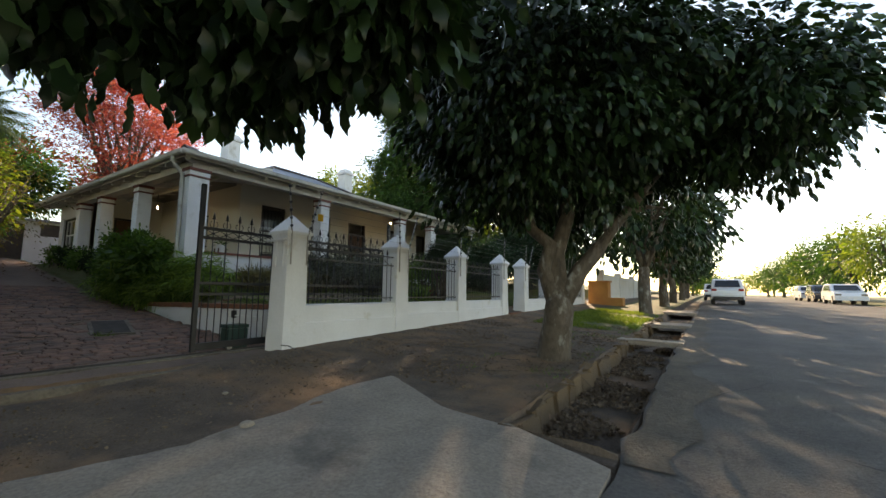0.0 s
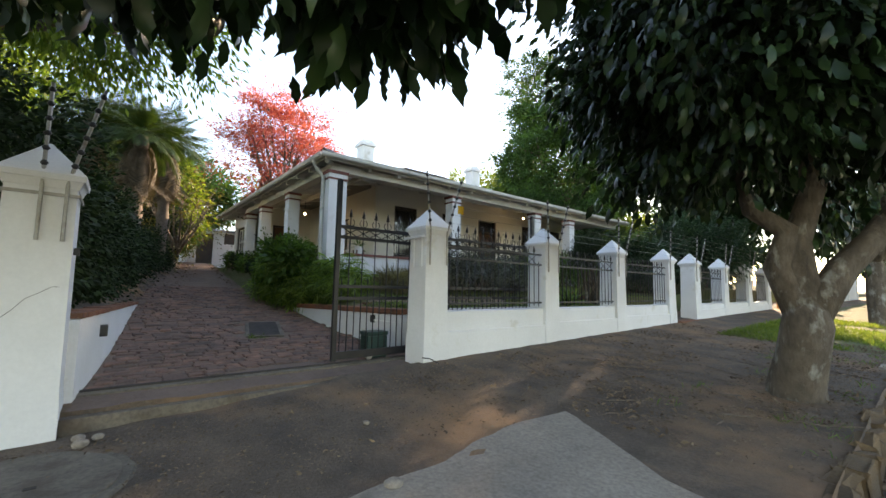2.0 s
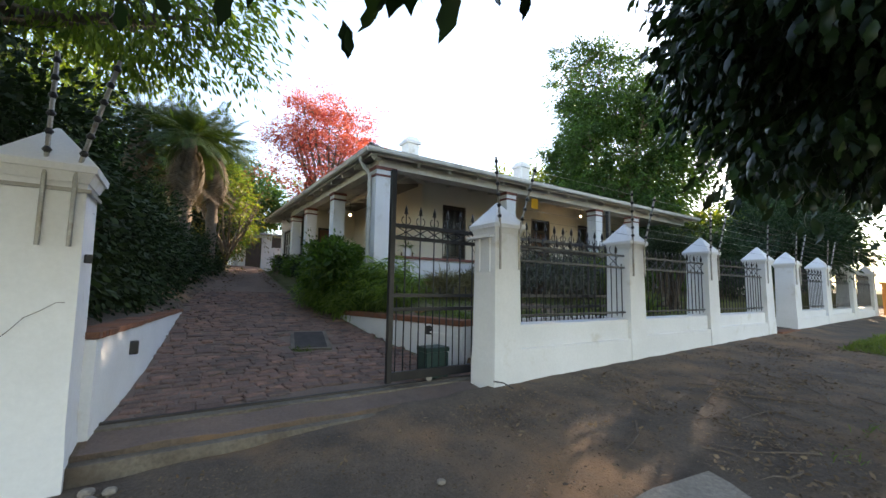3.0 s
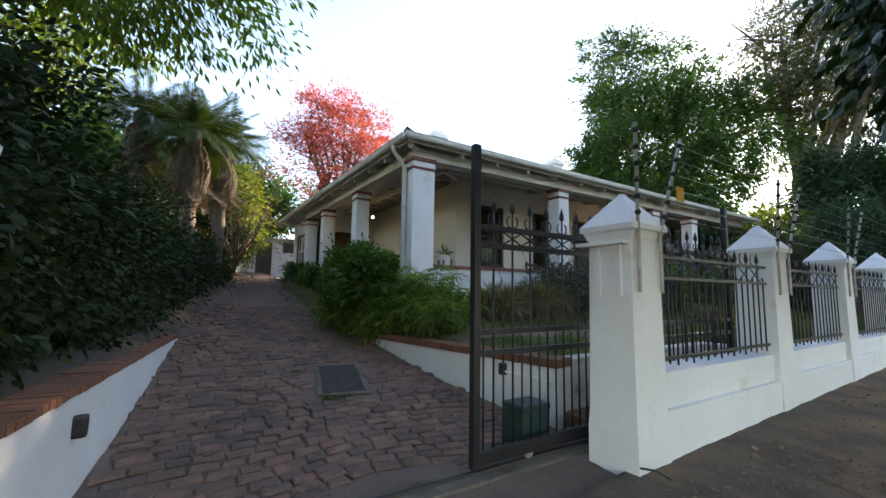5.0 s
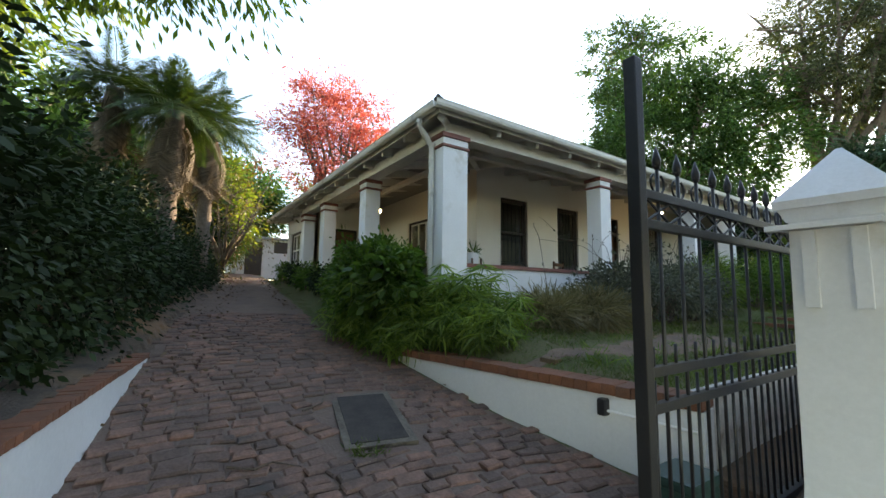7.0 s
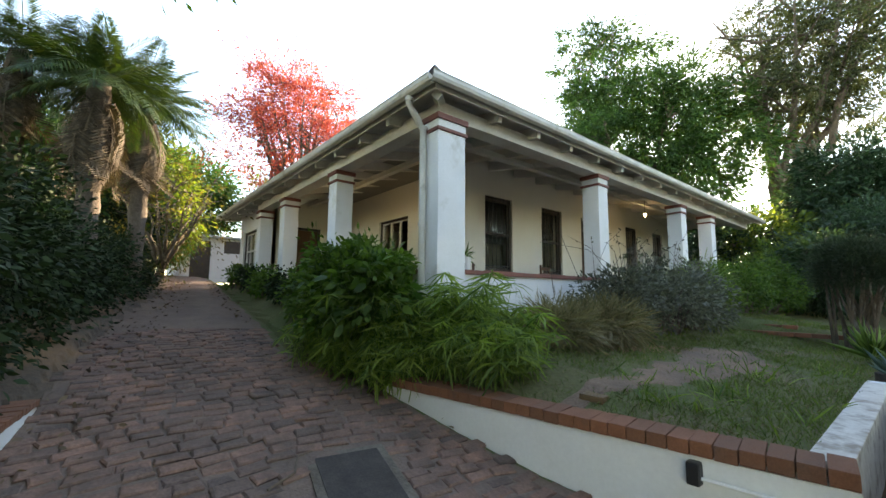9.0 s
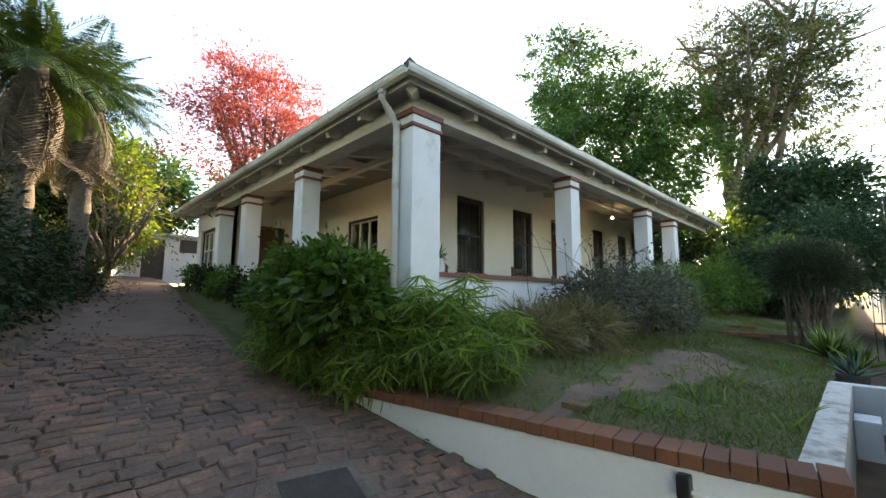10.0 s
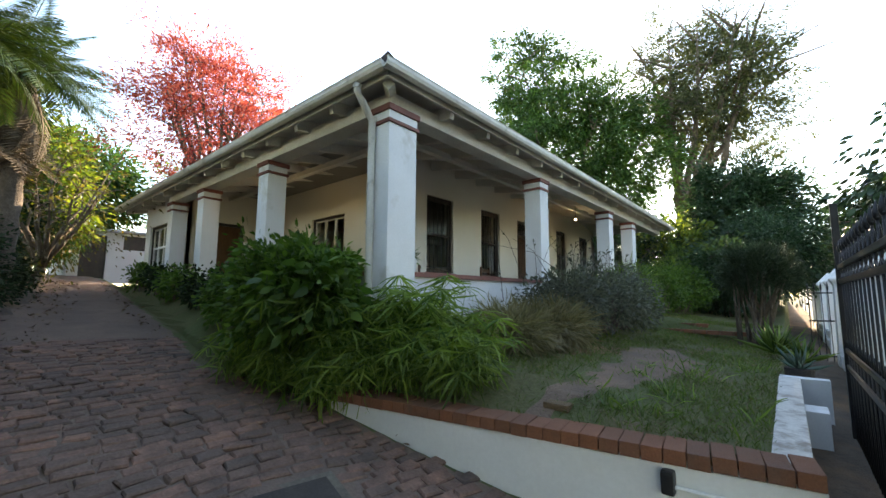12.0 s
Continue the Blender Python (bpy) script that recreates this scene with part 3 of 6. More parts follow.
# narrow pedestrian gate, ajar
pg = thing("pedestrian_gate", "narrow black iron pedestrian gate standing ajar", "gate")
for i in range(7):
    ob = new("picket", PICK_A)
    ob.parent, ob.location, ob.scale = pg, (FX - 0.25 + 0.10 * i - 0.3, 12.12 + 0.03 * i, 0.5), (1, 1, 1.5)
for z in (0.62, 1.3, 1.85):
    part("rail", tube(bmesh.new(), [(FX - 0.57, 12.11, z), (FX + 0.08, 12.31, z)], 0.016, 6), IRON, pg)
part("step", boxed(FX - 0.4, FX + 0.3, 12.07, 13.33, 0.2, 0.50, 0.02), BRICK, pg, "red brick threshold step")

# neighbour's wall beyond the end of the street front
nw = thing("neighbour_wall", "white-painted stepped garden wall", "wall", "neighbour's garden walls")
part("wall", boxed(-5.8, -5.55, 25.5, 48, 0.2, 2.35, 0.02), WALLW, nw)
for y in (25.5, 31, 37, 43, 48):
    part("pier", boxed(-5.88, -5.47, y - 0.22, y + 0.22, 0.2, 2.6, 0.03), WALLW, nw)
oc = thing("brick_gatepost", "low ochre brick gatepost beside the pavement", "gatepost")
part("post", boxed(-5.6, -4.6, 22.2, 22.9, 0.3, 1.75, 0.02), ORANGE, oc)
part("cap", boxed(-5.66, -4.54, 22.14, 22.96, 1.75, 1.84, 0.02), ORANGE, oc)
part("planter", boxed(-4.6, -3.9, 22.2, 22.9, 0.3, 0.95, 0.02), ORANGE, oc)


# ---- sliding gate ----
def sliding_gate(x, y0, y1):
    t = thing("sliding_gate", "black wrought-iron sliding gate, half open", "gate")
    part("bottom_rail", boxed(x - 0.03, x + 0.03, y0, y1, 0.30, 0.40, 0.006), IRON, t)
    for z in (1.10, 1.26, 1.93, 2.07):
        part("rail", boxed(x - 0.02, x + 0.02, y0, y1, z - 0.022, z + 0.022, 0.005), IRON, t)
    part("end_post", boxed(x - 0.03, x + 0.03, y0 - 0.06, y0, 0.28, 2.72, 0.006), IRON, t)
    part("end_post", boxed(x - 0.03, x + 0.03, y1, y1 + 0.06, 0.28, 2.72, 0.006), IRON, t)
    n = int((y1 - y0) / 0.098)
    short, long = picket_mesh(0.86, 0.008, False), picket_mesh(1.85, 0.009)
    stub = picket_mesh(0.10, 0.008, False)
    for i in range(n):
        y = y0 + (i + 0.5) * (y1 - y0) / n
        ob = new("picket", long if i % 2 else short)
        ob.parent, ob.location = t, (x, y, 0.36)
        if not i % 2:
            ob = new("picket_tip", stub)
            ob.parent, ob.location = t, (x, y, 1.27)
    bm = bmesh.new()
    w = (y1 - y0) / n
    for i in range(0, n - 1, 2):
        y = y0 + (i + 1.5) * w
        tube(bm, [(x, y - w, 1.95), (x, y + w, 2.05)], 0.007, 5, False)
        tube(bm, [(x, y + w, 1.95), (x, y - w, 2.05)], 0.007, 5, False)
        scroll_bar(bm, x, y, 2.09, w * 1.2, 0.10)
    tagged(part("scrollwork", bm, IRON, t), kind="stuff")
    for y in (y0 + 0.5, y1 - 0.5):
        part("wheel", tube(bmesh.new(), [(x - 0.02, y, 0.30), (x + 0.02, y, 0.30)], 0.045, 14), GALV, t)


sliding_gate(-6.29, 2.75, 6.80)
motor = thing("gate_motor", "dark green plastic gate motor housing", "gate motor")
part("housing", boxed(-6.62, -6.38, 3.28, 3.60, 0.24, 0.56, 0.03), GREENBOX, motor)
part("lid", boxed(-6.63, -6.37, 3.27, 3.61, 0.56, 0.62, 0.02), GREENBOX, motor)
cable = thing("cable", "loose black cable at the pillar's foot", "cable")
part("cord", tube(bmesh.new(), [(-5.59, 3.66, 0.34), (-5.52, 3.74, 0.33), (-5.48, 3.84, 0.27), (-5.50, 3.93, 0.20), (-5.56, 3.98, 0.18)], 0.008, 6), BLACKPLASTIC, cable, smooth=True)


# ageing of the gate pillars
pc = thing("pillar_crack", "thin dark crack in the white pillar's plaster", "crack")
part("line", tube(bmesh.new(), [(-5.612, -0.28, 0.92), (-5.613, -0.22, 0.98), (-5.614, -0.16, 1.04), (-5.615, -0.09, 1.13), (-5.616, -0.02, 1.17), (-5.616, 0.05, 1.22), (-5.617, 0.09, 1.22)], 0.0018, 5), COVERMETAL, pc)
wb = thing("pillar_strap", "grey wire strap bound round the white pillar", "strap")
part("band", box(box(boxed(-5.628, -5.612, -0.305, 0.165, 1.94, 1.965), -6.06, -5.628, 0.152, 0.165, 1.94, 1.965), -6.06, -5.628, -0.305, -0.292, 1.94, 1.965), GALV, wb)
ws = thing("pillar_shelf", "small white bracket strip on the gate pillar", "bracket")
part("strip", boxed(-6.12, -5.67, 3.66, 3.73, 1.955, 1.985, 0.006), WHITE, ws)
for q in (-5.95, -5.76):
    part("rib", boxed(q - 0.03, q + 0.03, 3.705, 3.735, 1.55, 1.95, 0.004), WALLW, ws)


# ---- electric fence brackets ----
def bracket(y, lean_y, sx=FX + 0.23, lean_x=0.10, h=0.85, z=1.95):
    t = thing("fence_bracket", "galvanised electric fence bracket with black insulators", "bracket", "electric fence brackets")
    a, b = Vector((sx, y, z - 0.42)), Vector((sx, y, z + 0.05))
    c = Vector((sx + lean_x, y + lean_y, z + h))
    part("strap", tube(bmesh.new(), [a, b, c], 0.014, 6), GALV, t)
    for i in range(6):
        p = b.lerp(c, 0.18 + 0.15 * i)
        part("insulator", tube(bmesh.new(), [p + Vector((0.0, 0, -0.022)), p, p + Vector((0.01, 0, 0.022))], [0.012, 0.027, 0.012], 8), BLACKPLASTIC, t, smooth=True)
    return [b.lerp(c, 0.18 + 0.15 * i) for i in range(6)]


wires = thing("electric_fence_wires", "thin electric fence wires strung between brackets", "wires")
last = None
for i, y in enumerate(PILLARS):
    left = bracket(y - 0.15, -0.16, z=2.0) if i else bracket(y, 0.0, lean_x=0.0, z=2.0)
    right = bracket(y + 0.15, 0.18, z=2.0) if i != 4 else left
    if last and i != 1:
        for p, q in zip(last, left):
            bm = bmesh.new()
            tube(bm, [p, q], 0.0022, 4, False)
            part("wire", bm, GALV, wires)
    last = right
sign = thing("warning_sign", "small yellow warning sign on the fence wires", "sign")
part("plate", boxed(-5.53, -5.525, 4.19, 4.30, 2.33, 2.45), YELLOW, sign)


# ---- drive walls ----
def sloping_wall(name, label, a, b, za, zb, wide, side, cap_h, brick_w):
    """A plastered retaining wall with a row of coping bricks on it."""
    t = thing(name, label, "wall", "retaining walls of the driveway", kind="structure")
    ax, ay, bx, by = *a, *b
    d = Vector((bx - ax, by - ay, 0))
    L = d.length
    d.normalize()
    nrm = Vector((-d.y, d.x, 0)) * side
    bm = bmesh.new()
    vs = []
    for p, z in ((Vector((ax, ay, 0)), za), (Vector((bx, by, 0)), zb)):
        for o, zz in ((0, -0.1), (wide, -0.1), (wide, z), (0, z)):
            q = p + nrm * o
            vs.append(bm.verts.new((q.x, q.y, zz)))
    for f in ((0, 1, 2, 3), (7, 6, 5, 4), (0, 3, 7, 4), (3, 2, 6, 7), (2, 1, 5, 6), (1, 0, 4, 5)):
        bm.faces.new([vs[i] for i in f])
    bmesh.ops.recalc_face_normals(bm, faces=bm.faces[:])
    part("wall", bm, WALLW, t)
    count = int(L / brick_w)
    me = mesh_of(boxed(-brick_w / 2 + 0.0025, brick_w / 2 - 0.0025, -0.015, wide + 0.03, 0.0, cap_h, 0.007), BRICK)
    ang = math.degrees(math.atan2(d.y, d.x))
    for i in range(count):
        f = (i + 0.5) / count
        q = Vector((ax, ay, 0)) + d * (L * f)
        ob = new("brick", me)
        ob.parent = t
        ob.matrix_world = pose(q.x, q.y, za + (zb - za) * f + 0.004 + random.uniform(-0.004, 0.004), random.uniform(-1.2, 1.2), 0, ang + (0 if side > 0 else 180) + random.uniform(-1.2, 1.2))
    return t


sloping_wall("drive_wall_north", "white retaining wall with a brick coping beside the lawn", (-10.15, 3.50), (-6.62, 3.98), 0.775, 0.82, 0.21, 1, 0.085, 0.118)
sloping_wall("drive_wall_south", "white retaining wall with a brick coping beside the hedge", (-6.02, 0.22), (-10.9, 0.80), 0.93, 0.84, 0.215, 1, 0.05, 0.083)
ww = thing("lawn_wall", "low flaking white wall between lawn and gate", "wall")
part("wall", boxed(-6.84, -6.66, 4.10, 7.12, 0.0, 0.90, 0.012), FLAKY, ww)
part("stub", boxed(-6.655, -6.49, 6.15, 6.45, 0.1, 0.76, 0.012), WHITE, ww)
part("end_wall", boxed(-6.84, -6.42, 7.125, 7.27, 0.1, 0.895, 0.012), WALLW, ww)
for (x, y, face) in ((-7.30, 3.87, -1), (-7.1, 0.37, 1)):
    g = thing("gate_sensor", "small black gate beam sensor on a white wall", "sensor", "gate sensors")
    part("case", boxed(x - 0.035, x + 0.035, y - 0.045, y + 0.045, 0.66, 0.79, 0.02), BLACKPLASTIC, g)
    if face < 0:
        part("conduit", tube(bmesh.new(), [(x + 0.03, y, 0.70), (x + 0.66, y + 0.085, 0.69)], 0.012, 8), WHITE, g, "white conduit")
ic = thing("keypad", "small black keypad on the white gate pillar", "keypad")
part("case", boxed(-5.78, -5.72, 0.145, 0.185, 1.48, 1.54, 0.008), BLACKPLASTIC, ic)

# covers
mh = thing("drain_cover", "dark square drain cover set in the brick driveway", "drain cover")
for nm, hx, hy, lift in (("rim", 0.53, 0.29, 0.006), ("plate", 0.47, 0.23, 0.012)):
    ob = part(nm, boxed(-hx, hx, -hy, hy, -0.1, 0.0, 0.004), SILLMAT if nm == "rim" else COVERMETAL, mh)
    ob.matrix_world = pose(-8.74, 2.52, drive_z(-8.74) + lift + 0.004, 0, 7.6, -12)
rc = thing("manhole_cover", "round grey concrete manhole cover in the soil", "manhole cover")
zc = verge_z(-4.75, 0.1)
part("ring", tube(bmesh.new(), [(-4.75, 0.02, zc - 0.1), (-4.75, 0.02, zc + 0.02), (-4.75, 0.02, zc + 0.03)], [0.62, 0.62, 0.60], 40), SILLMAT, rc)
part("lid", tube(bmesh.new(), [(-4.75, 0.02, zc), (-4.75, 0.02, zc + 0.036), (-4.75, 0.02, zc + 0.04)], [0.55, 0.55, 0.54], 40), SILLMAT, rc)
part("lifting_slot", boxed(-4.70, -4.66, 0.10, 0.16, zc + 0.03, zc + 0.044), COVERMETAL, rc)


# ---- house ----
CX, CY = -10.28, 4.38
FLOOR = 1.42
WX, WY = -12.6, 6.80
EAVE = 4.24
house = thing("house", "white single-storey house with a deep columned veranda", "house")


def pierced(name, along, at, a0, a1, z0, z1, thick, holes, material, label=""):
    """A wall along 'x' or 'y' with openings (a0, a1, z0, z1) that go through."""
    bm = bmesh.new()

    def blk(p, q, r, s):
        if q - p > 1e-4 and s - r > 1e-4:
            if along == "y":
                box(bm, at - thick, at, p, q, r, s)
            else:
                box(bm, p, q, at, at + thick, r, s)

    edge = a0
    for h0, h1, hz0, hz1 in sorted(holes):
        blk(edge, h0, z0, z1)
        blk(h0, h1, z0, hz0)
        blk(h0, h1, hz1, z1)
        edge = h1
    blk(edge, a1, z0, z1)
    bmesh.ops.remove_doubles(bm, verts=bm.verts[:], dist=0.001)
    return part(name, bm, material, house, label)


street_holes = [(7.55, 8.47, 2.26, 3.98), (9.62, 10.50, 2.26, 3.98), (11.45, 12.45, FLOOR, 3.95), (14.10, 14.90, 2.26, 3.98), (16.10, 16.90, 2.26, 3.98)]
drive_holes = [(-15.95, -14.55, 2.55, 3.68)]
wing_holes = [(5.28, 6.05, FLOOR, 3.66)]
front_holes = [(-20.75, -19.25, 2.42, 3.66)]
pierced("wall_street", "y", WX, WY, 17.6, 0.6, 4.75, 0.28, street_holes, CREAM)
pierced("wall_drive", "x", WY, -18.2, WX - 0.28, 0.6, 4.75, 0.28, drive_holes, CREAM)
pierced("wall_wing_side", "y", -18.2, 4.52, WY - 0.001, 0.6, 4.75, 0.25, wing_holes, CREAM)
pierced("wall_wing_front", "x", 4.50, -21.2, -18.2, 0.6, 4.45, 0.25, front_holes, WALLW)
part("wall_back", box(box(boxed(-21.2, -20.95, 4.76, 17.6, 0.6, 4.7), -20.94, WX, 17.35, 17.6, 0.6, 4.7), -20.94, -18.46, 6.82, 7.0, 0.6, 4.7), CREAM, house)
part("room_floor", boxed(-20.94, WX - 0.29, 7.1, 17.34, 1.2, FLOOR), FLOORTILE, house)
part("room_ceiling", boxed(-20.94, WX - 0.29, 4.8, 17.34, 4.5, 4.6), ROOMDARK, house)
part("veranda_floor", box(boxed(WX + 0.001, CX + 0.2, CY - 0.2, 17.6, 0.4, FLOOR), -18.19, WX, CY - 0.2, WY - 0.001, 0.4, FLOOR), FLOORTILE, house)


def window(y0, y1, z0, z1, to_world, bars=True, sash=True, panes=1, frame=FRAMEDARK, inner=None):
    """A window built in a plane y by z, set by to_world."""
    w = thing("window_1", "dark-framed window with burglar bars" if bars else "casement window with white sashes", "window", kind="structure")
    bm = bmesh.new()
    f = 0.055
    for p in ((y0, y0 + f, z0, z1), (y1 - f, y1, z0, z1), (y0 + f, y1 - f, z0, z0 + f), (y0 + f, y1 - f, z1 - f, z1)):
        box(bm, -0.16, -0.05, p[0], p[1], p[2], p[3], 0.004)
    part("window_frame", bm, frame, w)
    step = (y1 - y0 - 2 * f) / panes
    for i in range(panes):
        a, b = y0 + f + i * step, y0 + f + (i + 1) * step
        bm = bmesh.new()
        g = 0.035
        for p in ((a, a + g, z0 + f, z1 - f), (b - g, b, z0 + f, z1 - f), (a + g, b - g, z0 + f, z0 + f + g), (a + g, b - g, z1 - f - g, z1 - f)):
            box(bm, -0.14, -0.09, *p, 0.003)
        if sash:
            zm = (z0 + z1) / 2
            box(bm, -0.14, -0.08, a + g, b - g, zm - 0.025, zm + 0.025, 0.003)
        part("sash", bm, inner or frame, w)
        ob = part("pane", boxed(-0.122, -0.114, a + g, b - g, z0 + f + g, z1 - f - g), GLASS, w)
        ob.visible_shadow = False
    part("window_sill", boxed(-0.05, 0.05, y0 - 0.05, y1 + 0.05, z0 - 0.05, z0, 0.008), inner or REDPAINT, w)
    if bars:
        k = int((y1 - y0) / 0.12)
        for i in range(1, k):
            y = y0 + (y1 - y0) * i / k
            part("bar", tube(bmesh.new(), [(-0.03, y, z0), (-0.03, y, z1)], 0.007, 6), IRON, w)
        for z in (z0 + 0.12, (z0 + z1) / 2, z1 - 0.12):
            part("bar", boxed(-0.036, -0.028, y0, y1, z - 0.01, z + 0.01), IRON, w)
    w.matrix_world = to_world
    return w


on_street, on_drive = pose(WX, 0, 0), pose(0, WY, 0, 0, 0, -90)
for h in street_holes:
    if h[2] > 2:
        window(*h, on_street)
window(-15.95, -14.55, 2.55, 3.68, on_drive, bars=False, sash=False, panes=3, inner=FRAMEWHITE)
window(-20.75, -19.25, 2.42, 3.66, pose(0, 4.50, 0, 0, 0, -90), bars=False, sash=True, panes=3, inner=FRAMEWHITE)
# front door with a barred fanlight
fd = thing("door_1", "dark timber front door with a barred gate", "door", kind="structure")
part("door_frame", box(box(boxed(WX - 0.18, WX - 0.02, 11.45, 11.53, FLOOR, 3.95), WX - 0.18, WX - 0.02, 12.37, 12.45, FLOOR, 3.95), WX - 0.18, WX - 0.02, 11.53, 12.37, 3.45, 3.53), FRAMEDARK, fd)
part("leaf", boxed(WX - 0.15, WX - 0.10, 11.53, 12.37, FLOOR, 3.45, 0.004), DOORWOOD, fd)
part("fanlight", boxed(WX - 0.13, WX - 0.12, 11.53, 12.37, 3.53, 3.95), GLASS, fd)
for i in range(1, 8):
    y = 11.53 + 0.84 * i / 8
    part("bar", tube(bmesh.new(), [(WX - 0.05, y, FLOOR), (WX - 0.05, y, 3.9)], 0.008, 6), IRON, fd)
sd = thing("door_2", "brown wooden side door under the veranda", "door", kind="structure")
part("door_frame", box(box(boxed(-18.33, -18.19, 5.28, 5.35, FLOOR, 3.66), -18.33, -18.19, 5.98, 6.05, FLOOR, 3.66), -18.33, -18.19, 5.35, 5.98, 3.59, 3.66), FRAMEDARK, sd)
part("leaf", boxed(-18.29, -18.25, 5.35, 5.98, FLOOR, 3.59, 0.004), DOORWOOD, sd)
part("handle", tube(bmesh.new(), [(-18.25, 5.42, 2.45), (-18.20, 5.42, 2.45), (-18.20, 5.52, 2.45)], 0.009, 6), GALV, sd)


def column(x, y, half=0.225, dx=None):
    t = thing("veranda_column", "square white veranda column with red-brown cap bands", "column", "columns of the veranda")
    z0, z1 = 0.6, 3.98
    d = dx or half
    part("shaft", boxed(x - d, x + d, y - half, y + half, z0, z1 - 0.22, 0.012), WHITE, t)
    part("band", boxed(x - d - 0.025, x + d + 0.025, y - half - 0.025, y + half + 0.025, z1 - 0.22, z1 - 0.18, 0.008), REDPAINT, t, "red-brown painted band")
    part("neck", boxed(x - d - 0.004, x + d + 0.004, y - half - 0.004, y + half + 0.004, z1 - 0.18, z1 - 0.075, 0.006), WHITE, t)
    part("band", boxed(x - d - 0.03, x + d + 0.03, y - half - 0.03, y + half + 0.03, z1 - 0.075, z1 - 0.005, 0.008), REDPAINT, t, "red-brown painted band")
    return t


STREET_COLS = [CY, 8.15, 12.0, 14.1]
DRIVE_COLS = [-13.25, -16.05, -18.02]
for y in STREET_COLS:
    if y == CY:
        column(CX + 0.07, y - 0.01, 0.225, 0.155)
    else:
        column(CX, y, 0.165)
for x in DRIVE_COLS:
    column(x, CY, 0.165)

# parapet walls between the columns
for a, b in ((CY + 0.23, 7.98), (8.32, 11.83), (12.17, 13.93), (14.27, 17.4)):
    part("parapet", boxed(CX - 0.12, CX + 0.16, a, b, 0.5, 1.99), WALLW, house)
    part("coping", boxed(CX - 0.16, CX + 0.195, a, b, 1.99, 2.05, 0.01), REDPAINT, house, "red-brown painted coping")
for a, b in ((-13.08, CX - 0.23), (-15.88, -13.42), (-17.85, -16.22)):
    part("parapet", boxed(a, b, CY - 0.16, CY + 0.12, 0.5, 1.99), WALLW, house)
    part("coping", boxed(a, b, CY - 0.195, CY + 0.16, 1.99, 2.05, 0.01), REDPAINT, house, "red-brown painted coping")
for y in (6.1, 6.25, 6.40, 9.6, 9.75, 9.9):
    part("vent_slot", boxed(CX + 0.155, CX + 0.164, y - 0.03, y + 0.03, 1.45, 1.74), TIMBER, house, "narrow recessed vent slot")
# plate beam on the columns
part("beam", box(boxed(CX - 0.10, CX + 0.16, CY - 0.16, 17.5, 3.98, 4.17, 0.01), -18.2, CX - 0.10, CY - 0.16, CY + 0.10, 3.98, 4.17, 0.01), TIMBER, house, "cream-painted timber plate beam")

# roof: a flatter skirt over the veranda and a steeper hipped middle, in corrugated sheets
OUT = (-21.75, CX + 0.43, CY - 0.45, 18.0)
INN = (-18.8, WX, WY, 15.2)
RZ0, RZ1 = EAVE + 0.03, 4.80


def corrugated(bm, a, b, c, d, pitch=0.11, amp=0.012, down=0.0):
    """A ribbed sheet: a to b along the low edge, d to c along the high edge."""
    a, b, c, d = (Vector(v) for v in (a, b, c, d))
    n = max(4, int((b - a).length / pitch * 4))
    up = (b - a).cross(d - a).normalized()
    if up.z < 0:
        up = -up
    rows = []
    for i in range(n + 1):
        t = i / n
        o = up * (amp * math.sin(2 * math.pi * t * n / 4) - down)
        rows.append((bm.verts.new(a.lerp(b, t) + o), bm.verts.new(d.lerp(c, t) + o)))
    for p, q in zip(rows, rows[1:]):
        bm.faces.new((p[0], q[0], q[1], p[1]))


def rect(r, z):
    return [(r[0], r[2], z), (r[1], r[2], z), (r[1], r[3], z), (r[0], r[3], z)]


lo_r, hi_r = rect(OUT, RZ0), rect(INN, RZ1)
half = (INN[1] - INN[0]) / 2
RIDGE = RZ1 + half * math.tan(radians(27))
mx = (INN[0] + INN[1]) / 2
ra, rb = (mx, INN[2] + half, RIDGE), (mx, INN[3] - half, RIDGE)
bm = bmesh.new()
for i in range(4):
    corrugated(bm, lo_r[i], lo_r[(i + 1) % 4], hi_r[(i + 1) % 4], hi_r[i])
for p, q, s, t in ((hi_r[0], hi_r[1], ra, ra), (hi_r[1], hi_r[2], rb, ra), (hi_r[2], hi_r[3], rb, rb), (hi_r[3], hi_r[0], ra, rb)):
    corrugated(bm, p, q, s, t)
part("roof", bm, ROOFING, house, "blue-grey corrugated metal hipped roof", True)
bm = bmesh.new()
for i in range(4):
    p, q = Vector(lo_r[i]), Vector(hi_r[i])
    tube(bm, [p + Vector((0, 0, 0.03)), q + Vector((0, 0, 0.03)), Vector(ra if i in (0, 1) else rb) + Vector((0, 0, 0.03))], 0.06, 8)
tube(bm, [Vector(ra) + Vector((0, 0, 0.03)), Vector(rb) + Vector((0, 0, 0.03))], 0.07, 8)
part("ridge_cap", bm, HIPCAP, house, "dark hip and ridge cappings")
p, q = Vector(lo_r[1]), Vector(hi_r[1])
part("hip_end", tube(bmesh.new(), [p.lerp(q, -0.02) + Vector((0, 0, 0.04)), p.lerp(q, 0.10) + Vector((0, 0, 0.055)), p.lerp(q, 0.3) + Vector((0, 0, 0.04))], [0.075, 0.085, 0.07], 4), HIPCAP, house, "dark folded hip end cap")
bm = bmesh.new()
inn_low = rect(INN, RZ1 - 0.05)
out_low = rect((OUT[0] + 0.02, OUT[1] - 0.02, OUT[2] + 0.02, OUT[3] - 0.02), RZ0 - 0.045)
